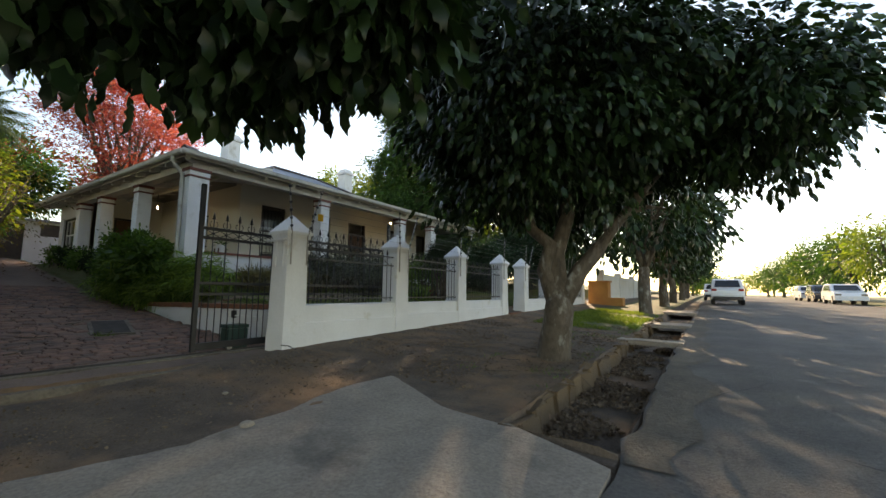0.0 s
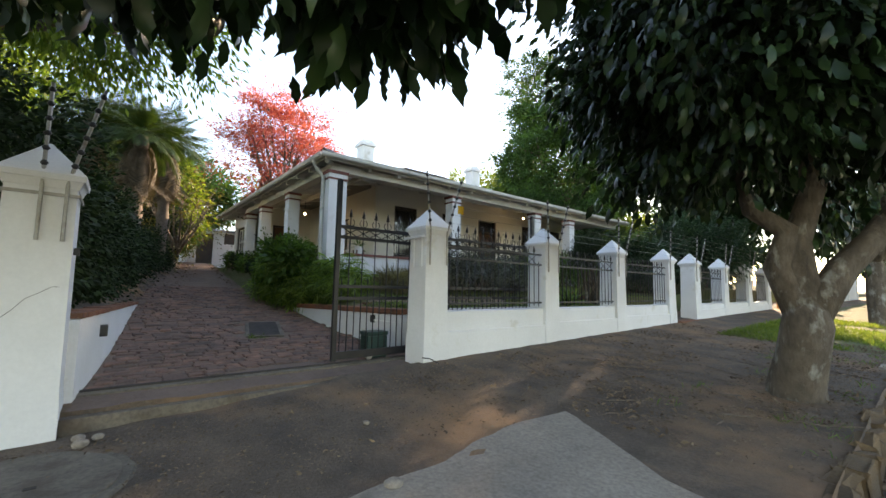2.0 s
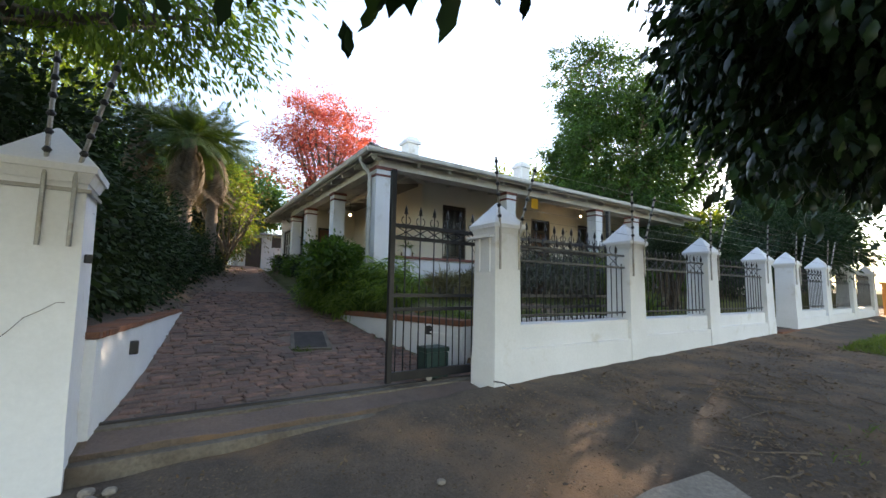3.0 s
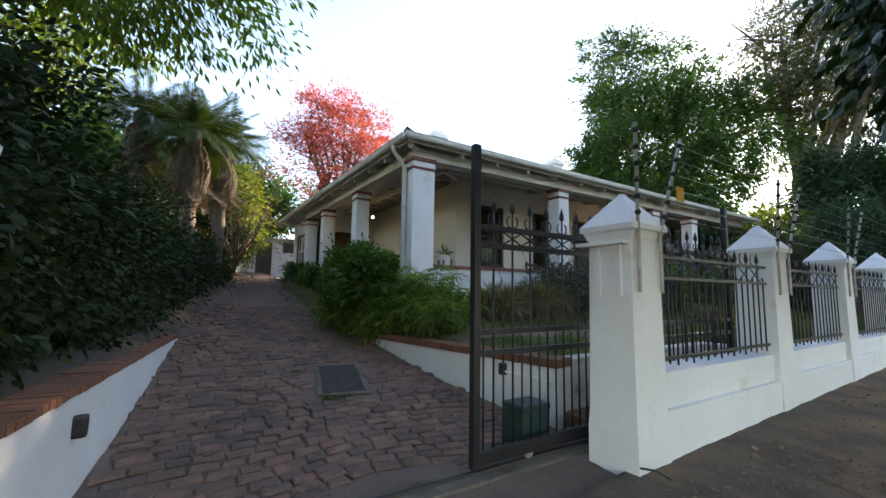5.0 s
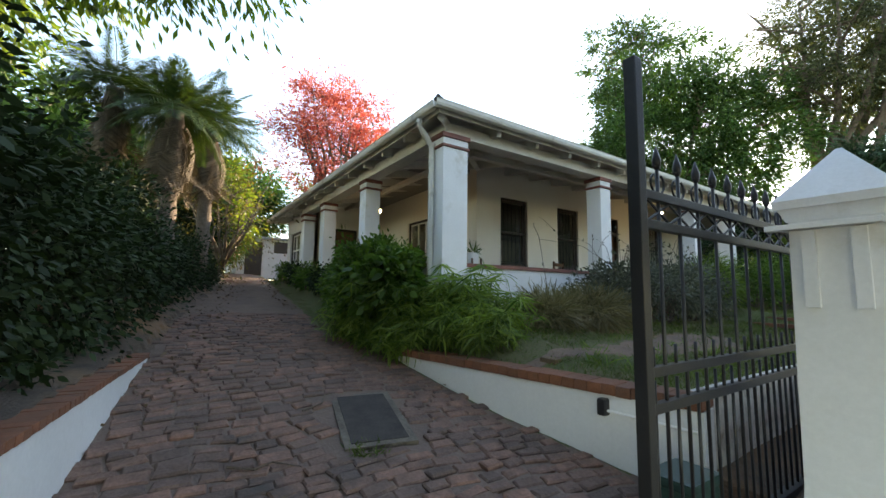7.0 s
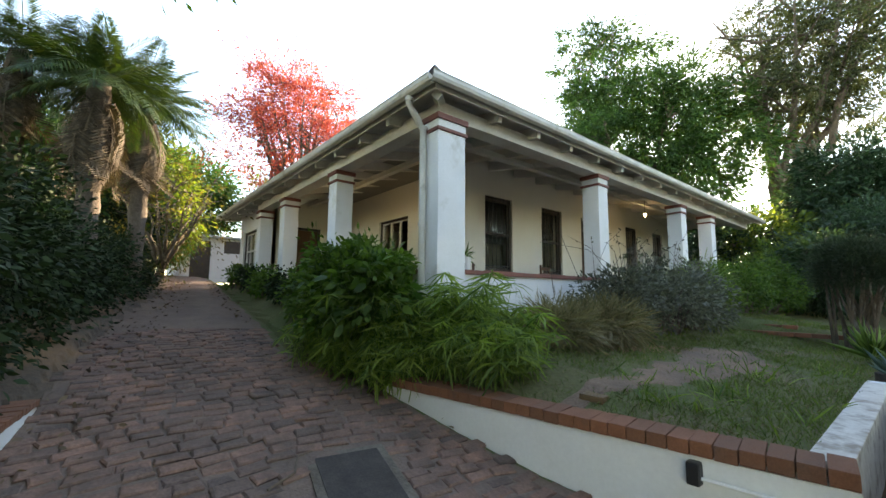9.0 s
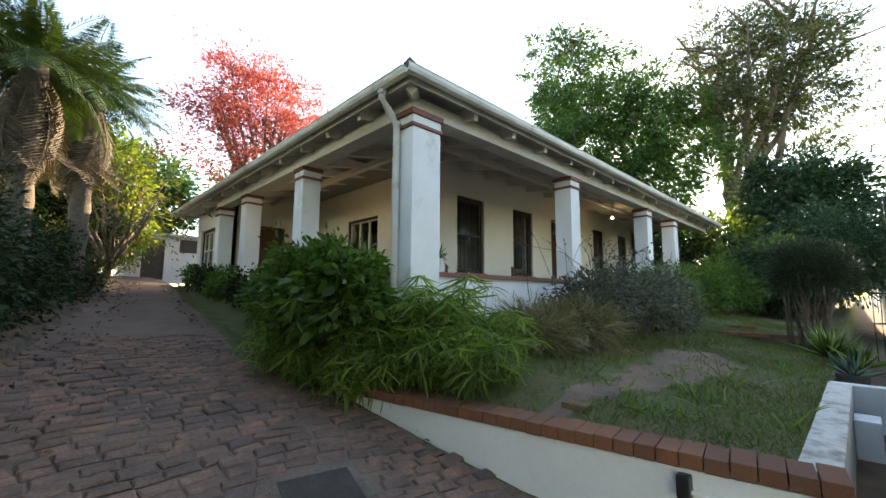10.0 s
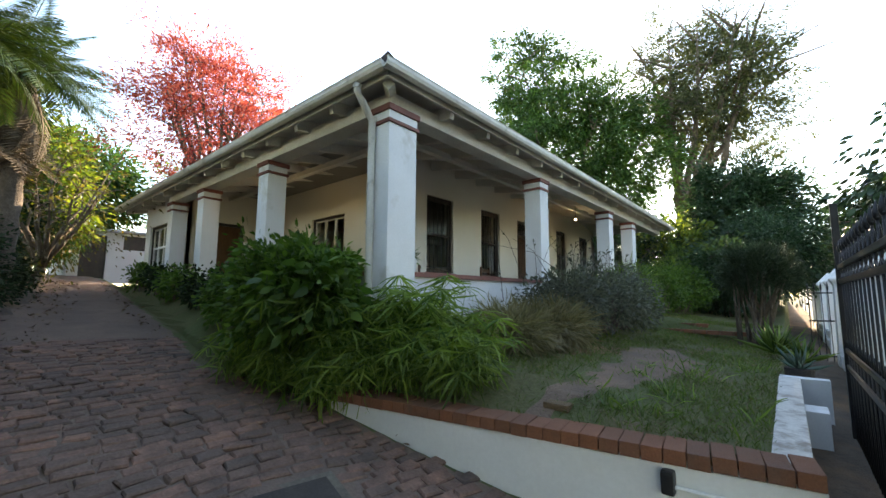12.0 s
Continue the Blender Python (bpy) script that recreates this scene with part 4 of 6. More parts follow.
for i in range(4):
    a, b, c, d = out_low[i], out_low[(i + 1) % 4], inn_low[(i + 1) % 4], inn_low[i]
    vs = [bm.verts.new(v) for v in (a, d, c, b)]
    bm.faces.new(vs)
tagged(part("ceiling", bm, CEILING), "grey-painted boarded veranda ceiling", "ceiling", kind="structure")

# rafters, with rounded tails under the eaves
slope = (RZ1 - RZ0) / (OUT[1] - INN[1])


def rafter_mesh(length):
    bm = boxed(-length, -0.06, -0.042, 0.042, -0.20, 0.0, 0.006)
    for v in bm.verts:
        if v.co.x > -0.2 and v.co.z < -0.06:
            v.co.z += 0.05
    return mesh_of(bm, TIMBER)


RAFT = rafter_mesh(2.95)
tilt = math.degrees(math.atan(slope))
y = CY + 0.75
while y < 17.6:
    ob = new("rafter", RAFT)
    ob.parent = house
    ob.matrix_world = pose(OUT[1], y, RZ0 - 0.05, 0, tilt, 0)
    y += 0.86
x = CX - 0.75
while x > -21.4:
    ob = new("rafter", RAFT)
    ob.parent = house
    ob.matrix_world = pose(x, OUT[2], RZ0 - 0.05, 0, 0, -90) @ pose(0, 0, 0, 0, tilt, 0)
    x -= 0.86
part("hip_rafter", tube(bmesh.new(), [(OUT[1] - 0.1, OUT[2] + 0.1, RZ0 - 0.14), (WX, WY, RZ1 - 0.25)], 0.07, 4), TIMBER, house)
part("purlin", box(boxed(-11.45, -11.33, 5.7, 17.5, 4.28, 4.38), -18.15, -11.45, 5.58, 5.70, 4.28, 4.38), TIMBER, house)
# fascia and gutter
part("fascia", box(boxed(OUT[1] - 0.03, OUT[1] - 0.005, OUT[2] + 0.03, OUT[3], RZ0 - 0.13, RZ0 - 0.02), OUT[0], OUT[1] - 0.005, OUT[2] + 0.005, OUT[2] + 0.03, RZ0 - 0.13, RZ0 - 0.02), GUTTER, house)


def gutter(bm, p, q, out):
    p, q, out = Vector(p), Vector(q), Vector(out)
    prof = [(0.0, 0.05), (0.01, 0.0), (0.03, -0.04), (0.07, -0.055), (0.11, -0.035), (0.125, 0.0), (0.125, 0.045), (0.135, 0.055), (0.115, 0.05), (0.112, 0.0), (0.07, -0.04), (0.03, -0.02), (0.012, 0.05)]
    rows = [[bm.verts.new(e + out * o + Vector((0, 0, z))) for o, z in prof] for e in (p, q)]
    for i in range(len(prof)):
        j = (i + 1) % len(prof)
        bm.faces.new((rows[0][i], rows[0][j], rows[1][j], rows[1][i]))
    for r in rows:
        bm.faces.new(r)


bm = bmesh.new()
gz = RZ0 - 0.045
gutter(bm, (OUT[1], OUT[2] - 0.12, gz), (OUT[1], OUT[3], gz), (1, 0, 0))
gutter(bm, (OUT[0], OUT[2], gz), (OUT[1] + 0.02, OUT[2], gz), (0, -1, 0))
for y in steps(OUT[2] + 1.2, OUT[3] - 0.6, 8):
    box(bm, OUT[1], OUT[1] + 0.142, y - 0.012, y + 0.012, gz - 0.062, gz - 0.052)
bmesh.ops.recalc_face_normals(bm, faces=bm.faces[:])
part("gutter", bm, GUTTER, house, "weathered cream metal gutter", False)
dp = thing("downpipe", "cream-painted metal downpipe with a swan neck", "downpipe")
px, py = CX - 0.02, OUT[2] - 0.06
part("pipe", tube(bmesh.new(), [(px, py, gz - 0.04), (px, py, gz - 0.14), (px, py + 0.06, gz - 0.22), (px, CY - 0.36, gz - 0.33), (px, CY - 0.285, gz - 0.42), (px, CY - 0.285, 3.4), (px, CY - 0.285, 2.0), (px, CY - 0.285, 0.75)], 0.045, 12), GUTTER, dp, smooth=True)
for z in (gz - 0.08, gz - 0.40, 2.6, 1.5):
    part("collar", tube(bmesh.new(), [(px, py if z > gz - 0.2 else CY - 0.285, z - 0.02), (px, py if z > gz - 0.2 else CY - 0.285, z + 0.02)], 0.055, 12), GUTTER, dp)


def chimney(x, y, top):
    t = thing("chimney", "white-plastered chimney stack with a stepped top", "chimney", "chimneys of the house")
    part("chimney_shaft", boxed(x - 0.27, x + 0.27, y - 0.25, y + 0.25, 4.9, top - 0.3, 0.02), WHITE, t)
    part("collar", boxed(x - 0.34, x + 0.34, y - 0.32, y + 0.32, top - 0.3, top - 0.18, 0.02), WHITE, t)
    part("crown", frustum(bmesh.new(), x, y, top - 0.18, top, 0.30, 0.18), WHITE, t)


chimney(-15.7, 8.0, 7.2)
chimney(-15.6, 13.9, 7.3)


def bulb(x, y, z):
    t = thing("pendant_bulb", "small lit bulb hanging from the veranda ceiling", "lamp", "veranda lamps")
    part("flex", tube(bmesh.new(), [(x, y, z + 0.05), (x, y, z + 0.42)], 0.006, 6), BLACKPLASTIC, t)
    part("holder", tube(bmesh.new(), [(x, y, z + 0.02), (x, y, z + 0.08)], 0.022, 10), BLACKPLASTIC, t)
    part("bulb", tube(bmesh.new(), [(x, y, z - 0.05), (x, y, z - 0.03), (x, y, z), (x, y, z + 0.03)], [0.010, 0.024, 0.026, 0.016], 12), BULB, t, smooth=True)


bulb(-11.32, 12.64, 4.01)
bulb(-14.64, 5.27, 3.68)

# veranda furniture
ps = thing("plant_stand", "small wooden plant stand with a white pot", "plant stand")
for dx in (-0.1, 0.1):
    for dy in (-0.1, 0.1):
        part("leg", boxed(-11.0 + dx - 0.014, -11.0 + dx + 0.014, 5.45 + dy - 0.014, 5.45 + dy + 0.014, FLOOR, 2.22), WOOD, ps)
part("shelf", boxed(-11.12, -10.88, 5.33, 5.57, 2.0, 2.03), WOOD, ps)
pot = thing("flower_pot", "white flower pot on a wooden stand", "pot")
part("pot", tube(bmesh.new(), [(-11.0, 5.45, 2.03), (-11.0, 5.45, 2.2), (-11.0, 5.45, 2.32)], [0.08, 0.10, 0.11], 14), WHITE, pot)
rg = np.random.default_rng(5)
a = unit(rg.normal(size=(40, 3)) + np.array([0, 0, 1.0]))
leaf_mesh("plant", np.array([-11.0, 5.45, 2.32]) + a * 0.05, a, 0.12 + 0.15 * rg.random(40), BLADE, LEAF_BUSH, pot, "thin green leaves")


def chair(x, y, turn):
    t = thing("veranda_chair", "dark wooden slat-back veranda chair", "chair", "veranda chairs")
    for dx in (-0.22, 0.22):
        part("leg", boxed(dx - 0.02, dx + 0.02, -0.22, -0.18, 0, 0.44), WOOD, t)
        part("leg", boxed(dx - 0.02, dx + 0.02, 0.20, 0.24, 0, 1.0), WOOD, t)
        part("armrest", boxed(dx - 0.03, dx + 0.03, -0.24, 0.22, 0.62, 0.65, 0.006), WOOD, t)
    part("seat", boxed(-0.25, 0.25, -0.25, 0.24, 0.42, 0.46, 0.008), WOOD, t)
    for z in (0.6, 0.74, 0.88):
        part("slat", boxed(-0.22, 0.22, 0.205, 0.235, z, z + 0.08, 0.005), WOOD, t)
    t.matrix_world = pose(x, y, FLOOR, 0, 0, turn)


chair(-11.9, 9.1, 100)
chair(-11.7, 11.0, 70)

# outbuilding at the end of the driveway
ob = thing("outbuilding", "white outbuilding with a dark high window", "outbuilding")
part("wall", box(box(box(boxed(-30.3, -30.0, 3.8, 4.2, 2.2, 4.5), -30.3, -30.0, 5.1, 9.0, 2.2, 4.5), -30.3, -30.0, 4.2, 5.1, 4.35, 4.5), -36, -30.3, 3.8, 4.1, 2.2, 4.5), WALLW, ob)
part("roof", boxed(-36.2, -29.7, 3.6, 9.2, 4.5, 4.62, 0.02), ROOFING, ob)
part("door", boxed(-30.2, -30.12, 4.2, 5.1, 2.3, 4.35), FRAMEDARK, ob)
part("window", boxed(-30.01, -29.98, 5.7, 7.0, 3.75, 4.4, 0.01), FRAMEDARK, ob)


# ---- trees and shrubs ----
def tree(name, label, base, fork_h, centre, radius, trunk_r, clumps, per, size, shape, leaf, bark=BARK, clump_r=0.5, droop=0.4, shell=0.45, limb_n=5, seed=1, low=-1.0, lumps=7, category="tree", group="", tips=None, limb_r=None, flat=1.0):
    t = thing(name, label, category, group)
    rng = np.random.default_rng(seed)
    b = Vector(base)
    f = b + Vector((rng.normal() * 0.08, rng.normal() * 0.08, fork_h))
    if tips is None:
        tips = []
        for i in range(limb_n):
            a = 2 * math.pi * (i + 0.4 * rng.random()) / limb_n
            tips.append((centre[0] + radius[0] * 0.62 * math.cos(a), centre[1] + radius[1] * 0.62 * math.sin(a), centre[2] + radius[2] * (0.1 + 0.5 * rng.random())))
    limbs(t, rng, b, f, tips, trunk_r, limb_r or trunk_r * 0.55, bark)
    crown(t, rng, centre, radius, clumps, per, size, shape, leaf, clump_r, droop, shell, lumps, low, flat=flat)
    return t


def ground_at(x, y):
    return (x, y, ground_z(x, y))


# street trees of one kind, with hanging lobed leaves
ST = dict(trunk_r=0.235, size=0.17, shape=LOBED, leaf=LEAF_STREET, group="street trees", droop=1.0)
tree("street_tree", "broad street tree with dark hanging lobed leaves", ground_at(-2.3, 6.45), 1.0, (-2.25, 6.3, 4.2), (2.55, 2.6, 1.78), low=-0.97, clumps=1700, per=25, clump_r=0.42, shell=0.30, seed=3,
     tips=[(-2.85, 6.15, 3.5), (-2.3, 6.7, 5.0), (-0.6, 6.9, 3.2)], limb_r=0.14, **ST)
tree("street_tree", "broad street tree with dark hanging lobed leaves", ground_at(-2.4, -2.2), 1.7, (-2.5, -1.0, 4.75), (3.4, 3.6, 2.2), clumps=1080, per=24, clump_r=0.42, shell=0.35, seed=4, **ST)
t0 = scene.objects["street_tree.001"]
crown(scene.objects["street_tree"], np.random.default_rng(9), (0.55, 6.6, 3.85), (1.2, 1.3, 1.1), 280, 26, 0.16, LOBED, LEAF_STREET, 0.38, 1.0, 0.3)
for c, r, k, sd in (((-2.6, 1.2, 3.0), (0.7, 0.45, 0.42), 130, 5), ((-3.5, 0.3, 3.3), (0.8, 0.6, 0.42), 130, 6), ((-1.85, 1.45, 3.1), (0.6, 0.42, 0.42), 100, 8), ((-4.9, -0.3, 4.0), (1.0, 0.7, 0.6), 150, 14)):
    crown(t0, np.random.default_rng(sd), c, r, k, 24, 0.20, LOBED, LEAF_STREET, 0.38, 1.0, 0.3)
for i, (x, y) in enumerate(((-2.4, 18.5), (-2.3, 25.5), (-2.4, 33), (-2.3, 42), (-2.4, 52))):
    tree("street_tree", "broad street tree with dark hanging lobed leaves", ground_at(x, y), 2.0, (x, y, 4.9), (3.0, 3.2, 2.3), clumps=190, per=26, clump_r=0.5, shell=0.4, seed=20 + i, **{**ST, "size": 0.28, "shape": OVAL})
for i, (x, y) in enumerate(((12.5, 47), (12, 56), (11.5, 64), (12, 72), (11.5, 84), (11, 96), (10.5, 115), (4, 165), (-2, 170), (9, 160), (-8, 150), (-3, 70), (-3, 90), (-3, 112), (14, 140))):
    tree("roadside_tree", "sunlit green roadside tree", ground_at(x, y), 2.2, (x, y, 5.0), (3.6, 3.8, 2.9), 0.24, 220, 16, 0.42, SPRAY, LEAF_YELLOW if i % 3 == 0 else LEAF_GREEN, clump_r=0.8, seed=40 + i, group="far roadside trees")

# garden trees
tree("red_tree", "garden tree in full red autumn leaf", ground_at(-24.2, 7.0), 3.2, (-24.2, 7.2, 8.8), (3.1, 3.1, 3.6), 0.24, 520, 72, 0.14, SPRAY, LEAF_RED, clump_r=0.66, shell=0.25, seed=6, limb_n=18, droop=0.1, flat=0.4, limb_r=0.09)
tree("garden_tree", "large dense green garden tree behind the house", ground_at(-16.0, 22.4), 3.0, (-15.8, 22.4, 8.6), (5.0, 4.2, 5.4), 0.4, 1250, 80, 0.22, SPRAY, LEAF_GREEN, clump_r=0.66, shell=0.4, seed=7, limb_n=7)
tree("garden_tree", "tall open tree with spreading leafy branches", ground_at(-17.5, 22.5), 9.0, (-17.8, 21.8, 14.8), (3.0, 2.6, 1.9), 0.16, 62, 130, 0.24, SPRAY, LEAF_GREEN, clump_r=0.8, shell=0.5, seed=8, limb_n=9, flat=0.4, limb_r=0.09)
tree("gum_tree", "tall gum tree with a pale open crown", ground_at(-10.6, 26.0), 3.6, (-9.4, 26.5, 12.9), (4.3, 4.2, 4.9), 0.42, 800, 78, 0.17, SPRAY, LEAF_GUM, BARK_DARK, clump_r=0.62, shell=0.18, seed=9, limb_n=12, droop=0.3, limb_r=0.19, flat=0.5)
tree("dark_tree", "dense dark evergreen tree behind the garden", ground_at(-7.9, 22.0), 1.5, (-7.9, 22.0, 4.6), (2.2, 2.2, 2.8), 0.25, 620, 56, 0.22, SPRAY, LEAF_DARK, clump_r=0.6, seed=10)
tree("garden_tree", "yellow-green tree behind the garden fence", ground_at(-10.4, 19.6), 1.2, (-10.2, 19.8, 3.6), (1.5, 1.4, 1.5), 0.12, 130, 20, 0.22, OVAL, LEAF_YELLOW, clump_r=0.4, seed=11)
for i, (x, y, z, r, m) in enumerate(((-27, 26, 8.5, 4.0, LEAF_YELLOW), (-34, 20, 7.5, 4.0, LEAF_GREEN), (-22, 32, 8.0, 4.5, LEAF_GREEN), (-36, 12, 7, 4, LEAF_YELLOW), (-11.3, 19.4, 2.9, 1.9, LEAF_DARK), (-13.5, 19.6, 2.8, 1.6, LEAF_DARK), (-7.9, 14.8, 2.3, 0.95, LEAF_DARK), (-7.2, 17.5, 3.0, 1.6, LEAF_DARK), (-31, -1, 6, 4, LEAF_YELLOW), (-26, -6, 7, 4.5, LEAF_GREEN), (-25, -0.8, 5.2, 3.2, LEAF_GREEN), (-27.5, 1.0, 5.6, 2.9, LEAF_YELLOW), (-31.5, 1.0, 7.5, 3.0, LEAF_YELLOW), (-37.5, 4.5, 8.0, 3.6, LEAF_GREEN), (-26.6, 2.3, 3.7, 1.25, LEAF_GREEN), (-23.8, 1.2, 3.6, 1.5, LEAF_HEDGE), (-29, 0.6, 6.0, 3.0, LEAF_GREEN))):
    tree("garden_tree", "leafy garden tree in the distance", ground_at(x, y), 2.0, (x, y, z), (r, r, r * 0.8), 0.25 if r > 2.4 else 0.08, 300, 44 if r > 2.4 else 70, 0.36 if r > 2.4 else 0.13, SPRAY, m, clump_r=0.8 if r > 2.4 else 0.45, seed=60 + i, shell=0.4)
tree("driveway_tree", "small many-stemmed tree with thin autumn leaves", ground_at(-21.6, 2.3), 0.5, (-21.4, 2.3, 4.3), (2.5, 2.1, 1.9), 0.11, 130, 22, 0.10, OVAL, LEAF_AUTUMN, BARK, clump_r=0.5, seed=12, limb_n=16, limb_r=0.05)
tree("feathery_tree", "tall feathery-leaved tree over the driveway", ground_at(-9.5, -2.6), 3.4, (-9.6, -0.4, 5.7), (2.6, 2.3, 0.8), 0.18, 240, 44, 0.15, SPRAY, LEAF_FEATHER, BARK_DARK, clump_r=0.6, shell=0.35, seed=13, limb_n=9, droop=0.7, flat=0.5)
tree("feathery_tree", "sunlit yellow-green tree rising behind the hedge", ground_at(-13.0, -3.6), 3.4, (-13.0, -2.6, 6.0), (2.2, 1.8, 1.2), 0.16, 240, 44, 0.16, SPRAY, LEAF_FEATHER, BARK_DARK, clump_r=0.6, shell=0.35, seed=14, limb_n=7, droop=0.5, flat=0.5)


def shrub(name, label, base, centre, radius, clumps, per, size, shape, leaf, clump_r=0.25, droop=0.2, seed=1, shell=0.4, stems=7, category="shrub", low=-0.75, bark=BARK_DARK, stem_r=0.018, lumps=7, flat=1.0, group=""):
    t = thing(name, label, category, group)
    rng = np.random.default_rng(seed)
    bm = bmesh.new()
    for i in range(stems):
        d = unit(rng.normal(size=3) * np.array([1, 1, 0.3]))
        tip = Vector(centre) + Vector(d * np.array(radius) * 0.75)
        b = Vector(base) + Vector((rng.normal() * 0.12, rng.normal() * 0.12, -0.08))
        tube(bm, [b, b.lerp(tip, 0.5) + Vector((0, 0, 0.1)), tip], [stem_r, stem_r * 0.8, stem_r * 0.4], 6, False)
    tagged(part("stem", bm, bark, t), kind="stuff")
    crown(t, rng, centre, radius, clumps, per, size, shape, leaf, clump_r, droop, shell, lumps, low, name="foliage", flat=flat)
    return t


# hedge of evergreen shrubs along the south side of the driveway
hx = -6.9
k = 0
while hx > -23:
    e = left_edge(hx)
    h = 2.75 + 0.25 * math.sin(k * 1.7) - 0.06 * k
    shrub("hedge_shrub", "tall dense dark evergreen hedge shrub", ground_at(hx, e - 1.25), (hx, e - 1.25, 0.6 + h / 2), (1.25, 1.05, h / 2 + 0.25), 420, 24, 0.080, OVAL, LEAF_HEDGE, 0.27, 0.3, 100 + k, 0.55, 6, low=-0.95, group="hedge along the driveway")
    hx -= 1.35
    k += 1
for i, (x, y, h, r) in enumerate(((-7.6, -2.6, 4.6, 1.6), (-10.8, -2.6, 4.4, 1.6), (-14, -3.0, 4.6, 1.8))):
    tree("evergreen_tree", "dark evergreen tree behind the hedge", ground_at(x, y), 1.5, (x, y, h * 0.62), (r, r, h * 0.42), 0.14, 420, 26, 0.13, OVAL, LEAF_HEDGE, BARK_DARK, clump_r=0.42, seed=120 + i, shell=0.5, group="trees behind the hedge")


# palms
def frond_mesh(length, leaf, rng, droop, leaflets=26, w=0.46):
    verts, faces = [], []
    pts = []
    for i in range(13):
        s = i / 12
        pts.append(Vector((length * (s - 0.18 * droop * s * s), 0, length * (0.25 * s - droop * s * s))))
    for a, b in zip(pts, pts[1:]):
        n0 = len(verts)
        verts += [a + Vector((0, 0.012, 0)), a - Vector((0, 0.012, 0)), b - Vector((0, 0.010, 0)), b + Vector((0, 0.010, 0))]
        faces.append((n0, n0 + 1, n0 + 2, n0 + 3))
    for i in range(leaflets):
        s = 0.15 + 0.85 * i / leaflets
        f = s * 12
        j = min(11, int(f))
        p = pts[j].lerp(pts[j + 1], f - j)
        along = (pts[j + 1] - pts[j]).normalized()
        for side in (-1, 1):
            ln = w * math.sin(math.pi * (0.12 + 0.83 * s)) * (0.8 + 0.4 * rng.random()) + 0.08
            tip = p + (along * 0.55 + Vector((0, side * 0.85, -0.25 - 0.25 * rng.random()))) * ln
            m = p.lerp(tip, 0.5) + Vector((0, 0, 0.02))
            n0 = len(verts)
            wv = along * 0.019
            verts += [p, m + wv, tip, m - wv]
            faces.append((n0, n0 + 1, n0 + 2, n0 + 3))
    me = bpy.data.meshes.new("frond")
    me.from_pydata([tuple(v) for v in verts], [], faces)
    me.materials.append(leaf)
    return me


rngp = np.random.default_rng(31)
GREENF = [frond_mesh(1.9, LEAF_PALM, rngp, d, 38, 0.42) for d in (0.45, 0.65, 0.9)]
DEADF = [frond_mesh(1.6, LEAF_PALMDRY, rngp, d, 26, 0.24) for d in (0.5, 0.9)]


def palm(x, y, h, seed, scale=1.0):
    t = thing("palm_tree", "palm tree with a skirt of dead brown fronds", "palm tree", "palms beside the driveway")
    rng = np.random.default_rng(seed)
    z = ground_z(x, y)
    bm = bmesh.new()
    n = 16
    tube(bm, [(x, y, z - 0.2 + (h + 0.2) * i / n) for i in range(n + 1)], [0.16 + 0.03 * (i % 2) for i in range(n + 1)], 10)
    part("trunk", bm, BARK_DARK, t, smooth=True)
    for i in range(44):
        ob = new("frond", GREENF[i % 3])
        ob.parent = t
        ob.matrix_world = pose(x, y, z + h, 0, 0, 137.5 * i) @ pose(0.05, 0, 0, rng.normal() * 12, -64 + 78 * (i / 40) + rng.normal() * 6, 0) @ Matrix.Scale(scale * (0.85 + 0.3 * rng.random()), 4)
    for i in range(30):
        ob = new("dead_frond", DEADF[i % 2])
        ob.parent = t
        ob.matrix_world = pose(x, y, z + h - 0.1 - 0.5 * rng.random(), 0, 0, 137.5 * i + 20) @ pose(0.1, 0, 0, rng.normal() * 20, 60 + 26 * rng.random(), 0) @ Matrix.Scale(scale * (1.1 + 0.5 * rng.random()), 4)


palm(-16.0, 0.75, 4.0, 1, 0.75)
palm(-18.0, 1.55, 4.5, 3, 0.78)
palm(-19.6, 0.6, 4.7, 4, 0.8)
palm(-17.2, -0.5, 4.4, 5, 0.75)

# planting at the house's corner
shrub("garden_bush", "bushy green shrub beside the driveway", ground_at(-11.1, 3.75), (-11.1, 3.6, 1.74), (0.95, 0.62, 0.68), 340, 28, 0.085, OVAL, LEAF_BUSH, 0.19, 0.3, 71, 0.5)
shrub("garden_bush", "twiggy green shrub beside the veranda wall", ground_at(-12.7, 3.85), (-12.6, 3.75, 1.75), (0.75, 0.42, 0.42), 170, 24, 0.07, OVAL, LEAF_BUSH, 0.17, 0.3, 73, 0.5, 12)
shrub("garden_bush", "bushy green shrub with broad leaves", ground_at(-10.3, 3.7), (-10.55, 3.50, 1.70), (0.5, 0.42, 0.55), 120, 16, 0.15, OVAL, LEAF_BUSH, 0.18, 0.5, 72, 0.5)
for i, (x, y, r, h) in enumerate(((-13.0, 3.75, 0.6, 0.45), (-14.4, 3.9, 0.6, 0.4), (-16.0, 3.95, 0.5, 0.32), (-17.5, 4.05, 0.5, 0.34), (-19.2, 4.12, 0.5, 0.32))):
    shrub("border_plant", "low dark green border plant at the wall's foot", ground_at(x, y), (x, y, ground_z(x, y) + h * 0.7), (r, 0.36, h), 90, 18, 0.08, OVAL, LEAF_HEDGE if i % 2 else LEAF_BUSH, 0.16, 0.3, 80 + i, 0.4, group="border plants")


